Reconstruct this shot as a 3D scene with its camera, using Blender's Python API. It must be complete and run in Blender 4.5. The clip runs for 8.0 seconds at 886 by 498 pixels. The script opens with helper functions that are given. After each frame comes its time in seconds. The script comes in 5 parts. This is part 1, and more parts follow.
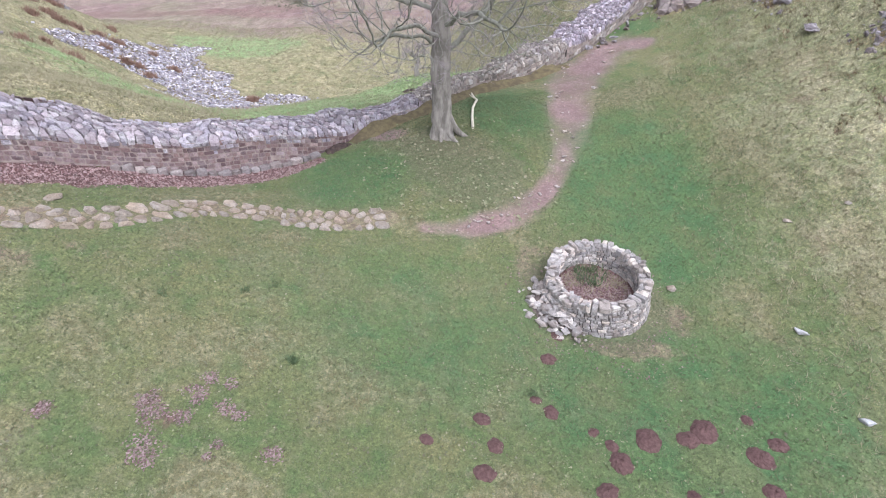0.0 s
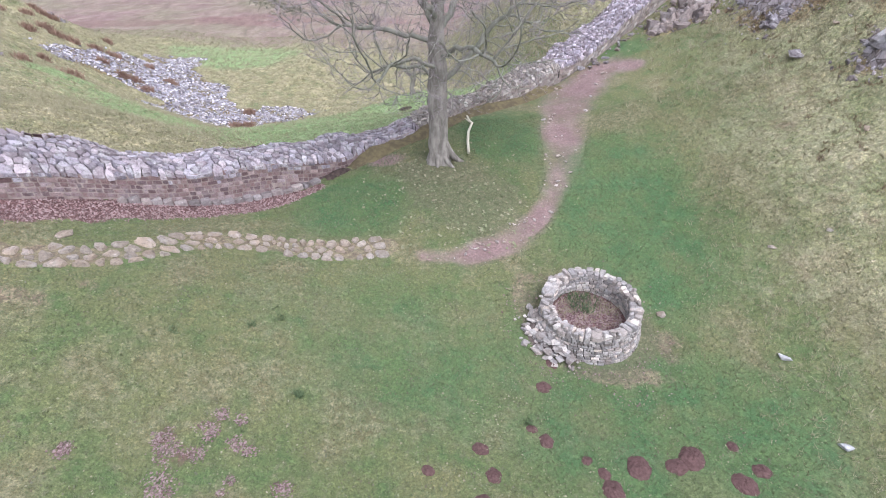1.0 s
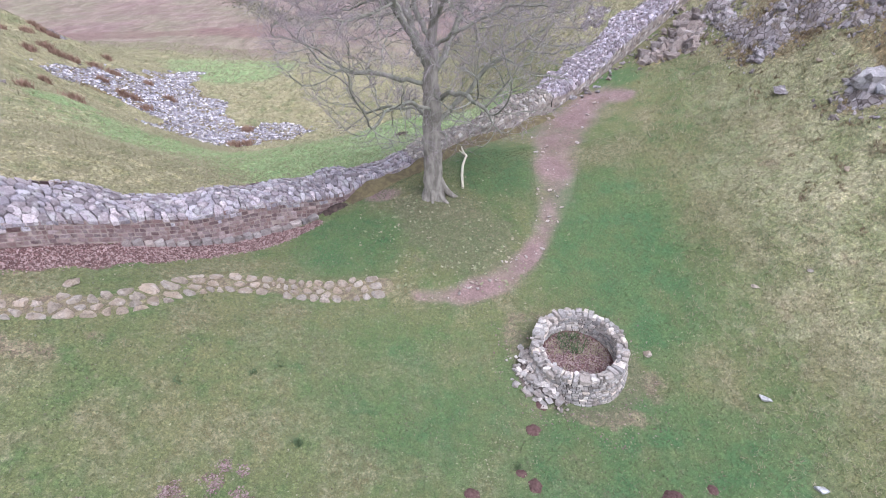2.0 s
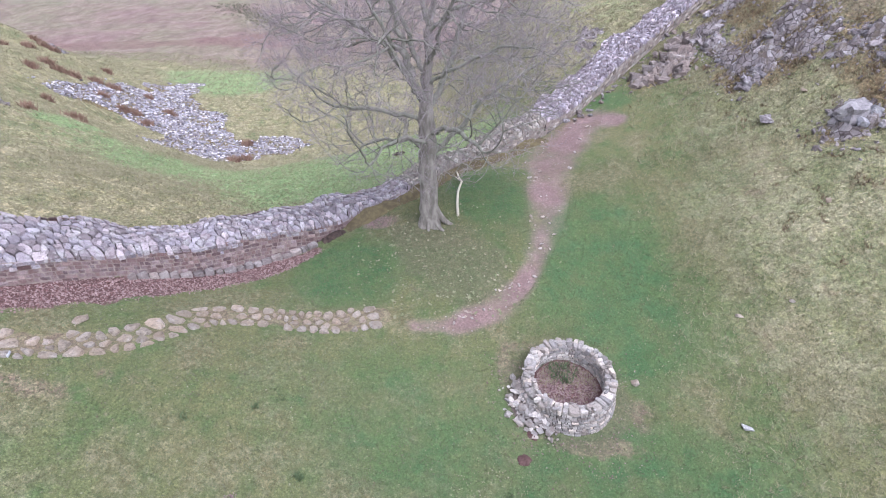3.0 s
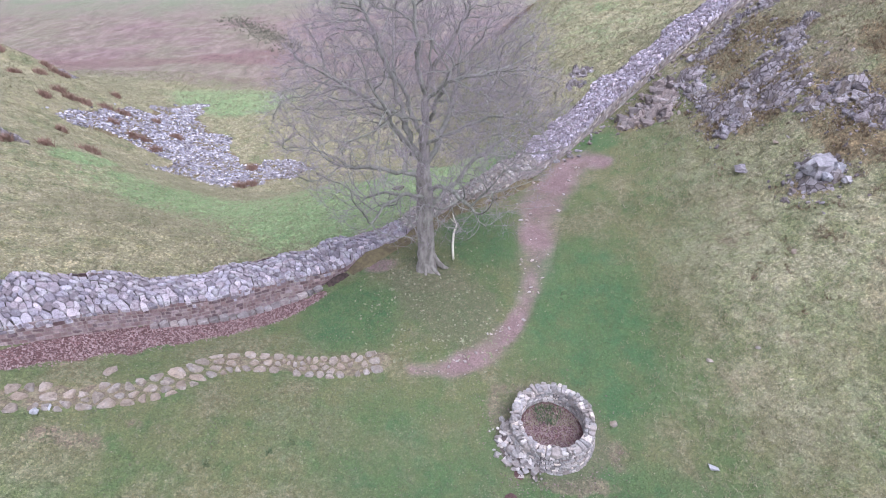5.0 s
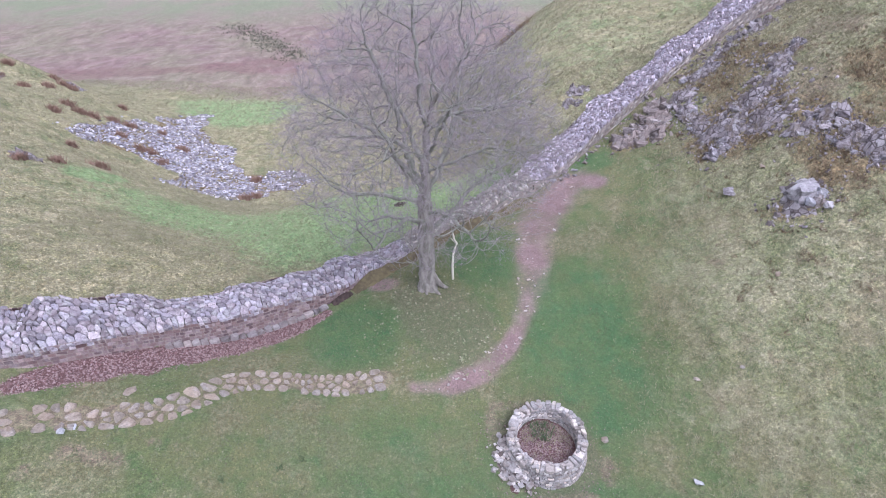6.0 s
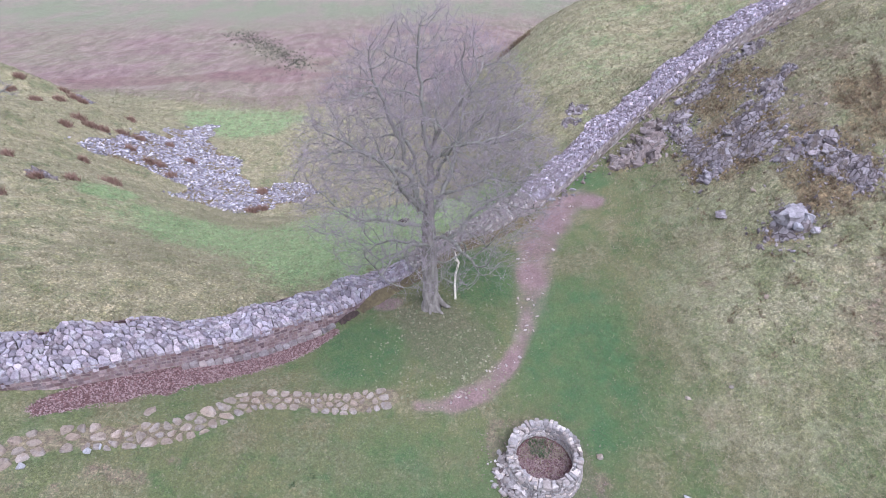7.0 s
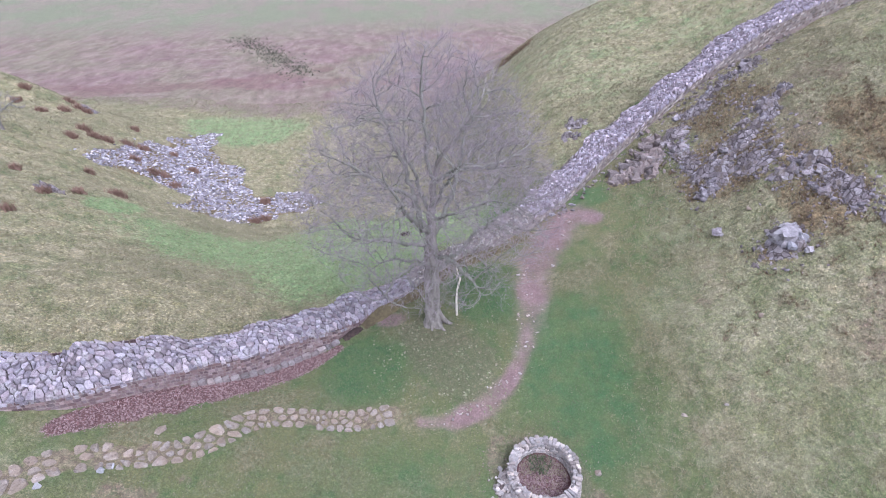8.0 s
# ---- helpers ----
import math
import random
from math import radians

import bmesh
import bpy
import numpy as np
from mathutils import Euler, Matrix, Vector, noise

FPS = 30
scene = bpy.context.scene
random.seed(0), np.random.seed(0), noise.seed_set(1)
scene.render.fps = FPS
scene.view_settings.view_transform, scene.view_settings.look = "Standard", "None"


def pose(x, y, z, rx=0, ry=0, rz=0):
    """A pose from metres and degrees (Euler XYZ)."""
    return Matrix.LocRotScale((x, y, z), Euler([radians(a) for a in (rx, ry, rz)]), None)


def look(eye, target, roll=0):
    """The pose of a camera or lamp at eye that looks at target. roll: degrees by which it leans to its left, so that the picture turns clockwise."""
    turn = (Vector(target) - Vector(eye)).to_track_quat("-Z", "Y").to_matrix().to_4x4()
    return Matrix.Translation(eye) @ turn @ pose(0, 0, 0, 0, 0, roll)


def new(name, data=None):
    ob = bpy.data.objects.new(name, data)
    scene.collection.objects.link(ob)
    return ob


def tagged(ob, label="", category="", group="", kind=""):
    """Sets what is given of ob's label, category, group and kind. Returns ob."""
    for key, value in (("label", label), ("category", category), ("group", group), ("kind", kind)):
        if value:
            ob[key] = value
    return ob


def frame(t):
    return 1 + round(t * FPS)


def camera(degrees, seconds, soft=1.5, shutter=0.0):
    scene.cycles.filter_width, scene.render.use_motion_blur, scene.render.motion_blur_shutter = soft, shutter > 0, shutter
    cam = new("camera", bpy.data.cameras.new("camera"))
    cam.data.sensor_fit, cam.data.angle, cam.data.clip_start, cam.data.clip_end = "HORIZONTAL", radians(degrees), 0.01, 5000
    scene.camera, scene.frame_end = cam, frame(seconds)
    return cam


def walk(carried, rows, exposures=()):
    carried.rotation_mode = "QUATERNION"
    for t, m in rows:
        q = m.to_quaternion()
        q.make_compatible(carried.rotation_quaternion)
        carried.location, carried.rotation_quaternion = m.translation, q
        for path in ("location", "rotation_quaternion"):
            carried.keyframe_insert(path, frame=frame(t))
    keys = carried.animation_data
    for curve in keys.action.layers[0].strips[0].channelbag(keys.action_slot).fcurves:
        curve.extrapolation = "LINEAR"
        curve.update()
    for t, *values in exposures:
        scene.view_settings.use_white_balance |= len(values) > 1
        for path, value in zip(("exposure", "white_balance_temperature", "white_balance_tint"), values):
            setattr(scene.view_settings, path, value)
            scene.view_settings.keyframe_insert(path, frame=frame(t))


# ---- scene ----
import itertools

cam = camera(77.4, 8.0, soft=1.0)
METRES, EYE, TILT, LEAN, TURN = 11.0, 10.0, -33.0, 0.0, 0.0
ROWS = [
    (0.0, 0.0, 0.0, 0.0, -0.0, 0.0, -0.0),
    (0.5, -0.0096, -0.0253, 0.0294, -0.24, -0.0, 0.18),
    (1.0, -0.0098, -0.0567, 0.0849, -0.54, 0.03, 0.39),
    (1.5, -0.0041, -0.0853, 0.1518, -0.66, 0.07, 0.44),
    (3.0, 0.0141, -0.1788, 0.3163, -0.91, 0.15, 0.61),
    (3.5, 0.0221, -0.2214, 0.3596, -0.89, 0.16, 0.59),
    (4.0, 0.0275, -0.2682, 0.4017, -0.9, 0.19, 0.58),
    (4.5, 0.0286, -0.3059, 0.4493, -0.95, 0.22, 0.58),
    (6.0, 0.0284, -0.457, 0.585, -0.9, 0.32, 0.55),
    (6.5, 0.028, -0.5131, 0.6307, -0.87, 0.33, 0.51),
    (7.0, 0.0202, -0.5622, 0.6833, -0.77, 0.36, 0.46),
    (7.5, 0.0139, -0.5984, 0.7365, -0.76, 0.38, 0.45),
    (8.0, 0.0117, -0.6182, 0.7651, -0.76, 0.43, 0.45),
]
walk(cam, [(t, pose(0, 0, EYE, TILT, LEAN, TURN) @ pose(METRES * x, METRES * y, METRES * z, 90 + pitch, roll, yaw)) for t, x, y, z, yaw, pitch, roll in ROWS],
     exposures=[(0.0, 1.1, 5900, 14), (4.0, 1.01, 5640, 18), (8.0, 0.89, 5510, 21)])

# ---- sky and sun: a bright overcast day ----
SUN_ELEV, SUN_AZ = radians(58), radians(155)
world = bpy.data.worlds.new("sky")
scene.world = world
world.use_nodes = True
wn = world.node_tree
sky = wn.nodes.new("ShaderNodeTexSky")
sky.sky_type, sky.sun_disc = "NISHITA", False
sky.sun_elevation, sky.sun_rotation = SUN_ELEV, SUN_AZ
sky.air_density, sky.dust_density = 1.0, 4.0
cloud = wn.nodes.new("ShaderNodeHueSaturation")
cloud.inputs["Saturation"].default_value = 0.22
wn.links.new(sky.outputs[0], cloud.inputs["Color"])
wn.links.new(cloud.outputs[0], wn.nodes["Background"].inputs[0])
wn.nodes["Background"].inputs[1].default_value = 0.15
sun = new("sun", bpy.data.lights.new("sun", "SUN"))
sun.data.energy, sun.data.angle, sun.data.color = 1.1, radians(85), (1.0, 0.97, 0.93)
sun.matrix_world = look((0, 0, 60), (60 * math.sin(SUN_AZ + math.pi) / math.tan(SUN_ELEV), 60 * math.cos(SUN_AZ + math.pi) / math.tan(SUN_ELEV), 0))

R = random.Random(7)
NR = np.random.RandomState(11)


# ---- materials ----
class Nodes:
    """Short hand for building one material's node tree."""

    def __init__(self, name, rough=0.9):
        self.mat = bpy.data.materials.new(name)
        self.mat.use_nodes = True
        self.nt = self.mat.node_tree
        self.bsdf = self.nt.nodes["Principled BSDF"]
        self.bsdf.inputs["Roughness"].default_value = rough
        self.bsdf.inputs["Specular IOR Level"].default_value = 0.25
        self.pos = self.nt.nodes.new("ShaderNodeNewGeometry").outputs["Position"]

    def put(self, sock, value):
        if isinstance(value, bpy.types.NodeSocket):
            self.nt.links.new(value, sock)
        else:
            sock.default_value = value

    def noise(self, scale, detail=4.0, rough=0.6, stretch=None, shift=0.0):
        n = self.nt.nodes.new("ShaderNodeTexNoise")
        n.inputs["Scale"].default_value, n.inputs["Detail"].default_value, n.inputs["Roughness"].default_value = scale, detail, rough
        src = self.pos
        if stretch or shift:
            m = self.nt.nodes.new("ShaderNodeMapping")
            m.inputs["Scale"].default_value = stretch or (1, 1, 1)
            m.inputs["Location"].default_value = (shift, shift * 0.7, 0)
            self.nt.links.new(src, m.inputs[0])
            src = m.outputs[0]
        self.nt.links.new(src, n.inputs["Vector"])
        return n.outputs["Fac"]

    def ramp(self, fac, lo, hi):
        m = self.nt.nodes.new("ShaderNodeMapRange")
        m.interpolation_type = "SMOOTHSTEP"
        self.put(m.inputs[0], fac)
        m.inputs[1].default_value, m.inputs[2].default_value = lo, hi
        return m.outputs[0]

    def calc(self, op, a, b=0.0):
        m = self.nt.nodes.new("ShaderNodeMath")
        m.operation = op
        self.put(m.inputs[0], a), self.put(m.inputs[1], b)
        return m.outputs[0]

    def mix(self, fac, a, b, kind="MIX"):
        m = self.nt.nodes.new("ShaderNodeMix")
        m.data_type, m.blend_type = "RGBA", kind
        self.put(m.inputs[0], fac)
        for sock, v in ((m.inputs[6], a), (m.inputs[7], b)):
            self.put(sock, v if isinstance(v, bpy.types.NodeSocket) else (*v, 1.0))
        return m.outputs[2]

    def attribute(self, name):
        a = self.nt.nodes.new("ShaderNodeAttribute")
        a.attribute_name = name
        s = self.nt.nodes.new("ShaderNodeSeparateColor")
        self.nt.links.new(a.outputs["Color"], s.inputs[0])
        return s.outputs[0], s.outputs[1], s.outputs[2], a.outputs["Alpha"]

    def random(self, island=False):
        if island:
            return self.nt.nodes.new("ShaderNodeNewGeometry").outputs["Random Per Island"]
        return self.nt.nodes.new("ShaderNodeObjectInfo").outputs["Random"]

    def done(self, colour, height=None, strength=0.5, distance=0.05):
        self.put(self.bsdf.inputs["Base Color"], colour)
        if height is not None:
            b = self.nt.nodes.new("ShaderNodeBump")
            b.inputs["Strength"].default_value, b.inputs["Distance"].default_value = strength, distance
            self.nt.links.new(height, b.inputs["Height"])
            self.nt.links.new(b.outputs[0], self.bsdf.inputs["Normal"])
        return self.mat


def ground_material():
    n = Nodes("turf_and_earth", 0.95)
    rough, moor, earth, litter = n.attribute("zones_a")
    lush, dark, red, pale = n.attribute("zones_b")
    bleach, worn, field, _ = n.attribute("zones_c")
    big, mid, fine, grain = n.noise(0.22, 3), n.noise(1.1, 5), n.noise(5.0, 6, 0.7), n.noise(26.0, 4, 0.75)
    edge = n.calc("ADD", n.calc("MULTIPLY", n.calc("SUBTRACT", n.noise(1.7, 6, 0.75, shift=9), 0.5), 1.2), n.calc("MULTIPLY", n.calc("SUBTRACT", n.noise(0.3, 3, 0.5, shift=5), 0.5), 1.0))

    def mask(v):
        return n.ramp(n.calc("ADD", v, edge), 0.35, 0.65)
    lawn = n.mix(n.ramp(big, 0.35, 0.65), (0.101, 0.125, 0.053), (0.138, 0.138, 0.067))
    lawn = n.mix(n.ramp(mid, 0.42, 0.7), lawn, (0.078, 0.117, 0.047))
    lawn = n.mix(n.ramp(fine, 0.5, 0.75), lawn, (0.159, 0.153, 0.096))
    lawn = n.mix(n.calc("MULTIPLY", n.ramp(n.noise(0.4, 4, 0.6, shift=41), 0.45, 0.64), 0.75), lawn, n.mix(n.ramp(fine, 0.4, 0.6), (0.125, 0.108, 0.062), (0.205, 0.185, 0.118)))
    lushc = n.mix(n.ramp(mid, 0.3, 0.7), (0.044, 0.110, 0.045), (0.083, 0.130, 0.052))
    lushc = n.mix(n.calc("MULTIPLY", n.ramp(n.noise(0.65, 4, 0.6, shift=63), 0.48, 0.66), 0.7), lushc, (0.102, 0.124, 0.056))
    col = n.mix(n.calc("MULTIPLY", n.ramp(n.calc("ADD", lush, edge), 0.1, 0.9), 0.85), lawn, lushc)
    streak = n.noise(3.2, 6, 0.75, (1.0, 2.4, 1.0), 3.0)
    roughc = n.mix(n.ramp(mid, 0.35, 0.65), (0.186, 0.198, 0.104), (0.268, 0.255, 0.164))
    roughc = n.mix(n.ramp(streak, 0.48, 0.7), roughc, (0.350, 0.310, 0.235))
    roughc = n.mix(n.ramp(n.noise(0.7, 5, 0.7, shift=21), 0.55, 0.7), roughc, (0.165, 0.136, 0.090))
    roughc = n.mix(n.calc("MULTIPLY", n.ramp(n.noise(0.28, 4, 0.6, shift=71), 0.48, 0.64), 0.5), roughc, n.mix(n.ramp(fine, 0.4, 0.65), (0.100, 0.135, 0.058), (0.165, 0.180, 0.085)))
    roughc = n.mix(n.calc("MULTIPLY", n.ramp(n.noise(0.33, 4, 0.6, shift=83), 0.52, 0.66), 0.42), roughc, (0.260, 0.205, 0.145))
    col = n.mix(n.ramp(n.calc("ADD", rough, edge), 0.12, 0.9), col, roughc)
    strawc = n.mix(n.ramp(mid, 0.35, 0.65), (0.205, 0.200, 0.107), (0.296, 0.264, 0.168))
    strawc = n.mix(n.ramp(streak, 0.45, 0.7), strawc, (0.352, 0.320, 0.230))
    strawc = n.mix(n.ramp(n.noise(0.45, 5, 0.7, shift=13), 0.46, 0.70), strawc, (0.148, 0.165, 0.083))
    col = n.mix(mask(bleach), col, strawc)
    col = n.mix(n.calc("MULTIPLY", n.ramp(n.calc("ADD", lush, edge), 0.2, 0.75), n.calc("MULTIPLY", bleach, 0.95)), col, n.mix(n.ramp(fine, 0.4, 0.65), (0.160, 0.272, 0.118), (0.245, 0.318, 0.160)))
    wornc = n.mix(n.ramp(fine, 0.4, 0.65), (0.150, 0.109, 0.088), (0.237, 0.201, 0.136))
    col = n.mix(n.calc("MULTIPLY", mask(worn), 0.8), col, wornc)
    far = n.noise(0.07, 6, 0.65)
    moorc = n.mix(n.ramp(far, 0.38, 0.62), (0.225, 0.203, 0.150), (0.240, 0.174, 0.166))
    moorc = n.mix(n.ramp(n.noise(0.5, 4, 0.6, (1.0, 0.45, 1)), 0.45, 0.7), moorc, (0.260, 0.215, 0.180))
    col = n.mix(mask(moor), col, moorc)
    clod = n.noise(0.7, 4, 0.6, (1.0, 0.45, 1), 17)
    moorc = n.mix(n.ramp(clod, 0.36, 0.64), n.mix(1.0, moorc, (0.74, 0.70, 0.71), "MULTIPLY"), moorc)
    col = n.mix(mask(moor), col, moorc)
    fieldc = n.mix(n.ramp(n.noise(0.12, 6, 0.7, (1.0, 0.5, 1)), 0.4, 0.62), (0.190, 0.206, 0.138), (0.226, 0.197, 0.160))
    col = n.mix(n.ramp(n.calc("ADD", field, n.calc("MULTIPLY", edge, 0.5)), 0.2, 0.8), col, fieldc)
    col = n.mix(n.calc("MULTIPLY", mask(red), 0.5), col, (0.165, 0.095, 0.092))
    darkc = n.mix(n.ramp(fine, 0.4, 0.65), (0.140, 0.105, 0.062), (0.250, 0.196, 0.115))
    col = n.mix(mask(dark), col, darkc)
    earthc = n.mix(n.ramp(mid, 0.35, 0.7), (0.195, 0.130, 0.130), (0.262, 0.184, 0.186))
    earthc = n.mix(n.ramp(fine, 0.5, 0.75), earthc, (0.140, 0.100, 0.095))
    col = n.mix(n.calc("MULTIPLY", n.ramp(n.calc("ADD", earth, n.calc("MULTIPLY", edge, 0.7)), 0.1, 0.95), 0.95), col, earthc)
    palec = n.mix(n.ramp(fine, 0.4, 0.7), (0.100, 0.108, 0.064), (0.160, 0.140, 0.095))
    col = n.mix(n.calc("MULTIPLY", mask(pale), 0.65), col, palec)
    litc = n.mix(n.ramp(grain, 0.4, 0.65), (0.085, 0.042, 0.042), (0.200, 0.125, 0.122))
    col = n.mix(mask(litter), col, litc)
    coarse = n.calc("MINIMUM", n.calc("ADD", n.calc("ADD", n.calc("MAXIMUM", rough, bleach), dark), n.calc("MULTIPLY", litter, 0.6)), 1.0)
    strong = n.calc("ADD", 0.66, n.calc("MULTIPLY", coarse, 0.34))
    col = n.mix(n.calc("MULTIPLY", n.ramp(grain, 0.42, 0.68), strong), col, n.mix(1.0, col, (0.36, 0.38, 0.38), "MULTIPLY"))
    col = n.mix(n.calc("MULTIPLY", n.ramp(n.noise(11.0, 5, 0.8, shift=31), 0.48, 0.64), strong), col, n.mix(1.0, col, (1.9, 1.8, 1.75), "MULTIPLY"))
    tuft = n.noise(6.5, 5, 0.8, shift=51)
    col = n.mix(n.calc("MULTIPLY", n.ramp(tuft, 0.50, 0.60), coarse), col, n.mix(1.0, col, (0.60, 0.62, 0.60), "MULTIPLY"))
    col = n.mix(n.calc("MULTIPLY", n.ramp(tuft, 0.50, 0.38), coarse), col, n.mix(1.0, col, (1.40, 1.36, 1.34), "MULTIPLY"))
    # tussock relief painted in: shaded darker patches and lit paler ones, placed by noise
    clump, hill = n.noise(1.5, 5, 0.75, (1.0, 0.7, 1), 91), n.calc("MAXIMUM", bleach, n.calc("MULTIPLY", rough, 0.7))
    col = n.mix(n.calc("MULTIPLY", n.ramp(clump, 0.50, 0.62), n.calc("MULTIPLY", hill, 0.8)), col, n.mix(1.0, col, (0.66, 0.62, 0.54), "MULTIPLY"))
    col = n.mix(n.calc("MULTIPLY", n.ramp(clump, 0.48, 0.36), n.calc("MULTIPLY", hill, 0.8)), col, n.mix(1.0, col, (1.30, 1.24, 1.14), "MULTIPLY"))
    return n.done(col, n.calc("ADD", n.calc("MULTIPLY", fine, 0.7), n.calc("MULTIPLY", grain, 0.4)), 0.7, 0.08)


def stone_material(name, tones, island, lichen=0.35, dirt=0.4, scale=6.0):
    """Weathered stone: a tone and a tint for each piece, blotches, pale lichen, cracks and dark pits."""
    n = Nodes(name, 0.9)
    r = n.random(island)
    tint = n.calc("FRACT", n.calc("MULTIPLY", r, 7.31))
    col = n.mix(n.ramp(r, 0.0, 0.6), tones[0], tones[1])
    col = n.mix(n.ramp(r, 0.7, 1.0), col, tones[2])
    col = n.mix(n.ramp(tint, 0.0, 1.0), n.mix(1.0, col, (1.05, 0.99, 0.965), "MULTIPLY"), n.mix(1.0, col, (0.97, 0.985, 1.03), "MULTIPLY"))
    blotch, fine, grit = n.noise(scale * 0.5, 4), n.noise(scale * 1.6, 6, 0.75), n.noise(scale * 6, 5, 0.8)
    col = n.mix(n.calc("MULTIPLY", n.ramp(blotch, 0.46, 0.66), lichen), col, (0.46, 0.445, 0.45))
    col = n.mix(n.calc("MULTIPLY", n.ramp(fine, 0.50, 0.66), dirt), col, (0.070, 0.062, 0.058))
    col = n.mix(n.calc("MULTIPLY", n.ramp(n.noise(scale * 2.6, 6, 0.8, shift=19), 0.55, 0.68), 0.7), col, n.mix(1.0, col, (1.75, 1.70, 1.72), "MULTIPLY"))
    col = n.mix(n.ramp(grit, 0.50, 0.72), col, n.mix(1.0, col, (0.48, 0.46, 0.46), "MULTIPLY"))
    return n.done(col, n.calc("ADD", n.calc("ADD", fine, n.calc("MULTIPLY", blotch, 0.8)), n.calc("MULTIPLY", grit, 0.5)), 1.0, 0.06)


def plain_material(name, a, b, scale, rough=0.9, island=False, stretch=None, c=None):
    n = Nodes(name, rough)
    v = n.noise(scale, 5, 0.65, stretch)
    col = n.mix(n.ramp(v, 0.35, 0.65), a, b)
    if island:
        col = n.mix(n.random(True), col, c or b)
    return n.done(col, n.noise(scale * 4, 4, 0.7, stretch), 0.5, 0.02)


def bedrock_material():
    """Broken whinstone in place: a tone for each facet, dark cracks, moss and lichen."""
    n = Nodes("broken_bedrock", 0.92)
    v = n.nt.nodes.new("ShaderNodeTexVoronoi")
    v.inputs["Scale"].default_value = 3.2
    n.nt.links.new(n.pos, v.inputs["Vector"])
    r = n.nt.nodes.new("ShaderNodeSeparateColor")
    n.nt.links.new(v.outputs["Color"], r.inputs[0])
    blotch, fine, grit = n.noise(1.3, 5, 0.7), n.noise(7, 6, 0.75), n.noise(30, 4, 0.7)
    col = n.mix(n.ramp(r.outputs[0], 0.0, 0.8), (0.155, 0.130, 0.134), (0.300, 0.268, 0.280))
    col = n.mix(n.ramp(r.outputs[1], 0.82, 1.0), col, (0.40, 0.375, 0.39))
    crack = n.nt.nodes.new("ShaderNodeTexVoronoi")
    crack.feature = "DISTANCE_TO_EDGE"
    crack.inputs["Scale"].default_value = 3.2
    n.nt.links.new(n.pos, crack.inputs["Vector"])
    col = n.mix(n.calc("MULTIPLY", n.ramp(fine, 0.52, 0.7), 0.55), col, (0.40, 0.38, 0.385))
    col = n.mix(n.calc("MULTIPLY", n.ramp(n.calc("ADD", crack.outputs["Distance"], n.calc("MULTIPLY", n.calc("SUBTRACT", blotch, 0.5), 0.25)), 0.08, 0.02), 0.8), col, (0.060, 0.048, 0.045))
    col = n.mix(n.calc("MULTIPLY", n.ramp(blotch, 0.5, 0.66), 0.75), col, (0.150, 0.118, 0.085))
    col = n.mix(n.ramp(grit, 0.5, 0.75), col, n.mix(1.0, col, (0.45, 0.43, 0.44), "MULTIPLY"))
    return n.done(col, n.calc("ADD", fine, n.calc("MULTIPLY", grit, 0.5)), 1.0, 0.06)


GROUND = ground_material()
CAP = stone_material("grey_wall_stone", ((0.182, 0.160, 0.178), (0.317, 0.284, 0.316), (0.484, 0.442, 0.484)), False, 0.6, 0.5)
CAP_ALL = stone_material("grey_wall_stone_rest", ((0.182, 0.160, 0.178), (0.317, 0.284, 0.316), (0.484, 0.442, 0.484)), True, 0.6, 0.5)
FACE = stone_material("brown_coursed_stone", ((0.124, 0.082, 0.085), (0.216, 0.153, 0.153), (0.348, 0.274, 0.269)), False, 0.2, 0.35)
FACE_ALL = stone_material("brown_coursed_stone_rest", ((0.124, 0.082, 0.085), (0.216, 0.153, 0.153), (0.348, 0.274, 0.269)), True, 0.2, 0.35)
FOOT = stone_material("grey_footing_stone", ((0.156, 0.134, 0.130), (0.240, 0.210, 0.202), (0.348, 0.312, 0.300)), False, 0.3, 0.5)
UPPER = stone_material("pale_rubble_stone", ((0.168, 0.142, 0.161), (0.323, 0.286, 0.325), (0.624, 0.569, 0.641)), True, 0.3, 0.45)
RING = stone_material("fold_stone", ((0.218, 0.200, 0.189), (0.371, 0.343, 0.323), (0.653, 0.598, 0.545)), False, 0.45, 0.3)
FLAG = stone_material("sandstone_flag", ((0.230, 0.193, 0.155), (0.287, 0.242, 0.196), (0.355, 0.301, 0.246)), False, 0.3, 0.5, 4.0)
ROCK = stone_material("whinstone", ((0.144, 0.127, 0.135), (0.247, 0.222, 0.237), (0.402, 0.375, 0.398)), False, 0.5, 0.7, 6.0)
RIB = stone_material("brown_whinstone", ((0.138, 0.114, 0.108), (0.226, 0.189, 0.176), (0.330, 0.288, 0.270)), False, 0.2, 0.5, 3.0)
SHARD = stone_material("whinstone_shard", ((0.110, 0.092, 0.096), (0.205, 0.180, 0.190), (0.39, 0.358, 0.382)), True, 0.3, 0.4, 4.0)
SHARD_BROWN = stone_material("brown_shard", ((0.095, 0.078, 0.072), (0.16, 0.134, 0.124), (0.25, 0.218, 0.205)), True, 0.2, 0.4, 4.0)
SLAB = stone_material("pale_whinstone", ((0.282, 0.274, 0.295), (0.342, 0.334, 0.358), (0.420, 0.410, 0.434)), False, 0.5, 0.5, 4.0)
CREAM = stone_material("cream_path_stone", ((0.316, 0.272, 0.243), (0.386, 0.337, 0.307), (0.491, 0.442, 0.403)), False, 0.3, 0.3)
PALE = stone_material("pale_boulder", ((0.372, 0.372, 0.378), (0.444, 0.444, 0.456), (0.540, 0.540, 0.546)), False, 0.4, 0.35)
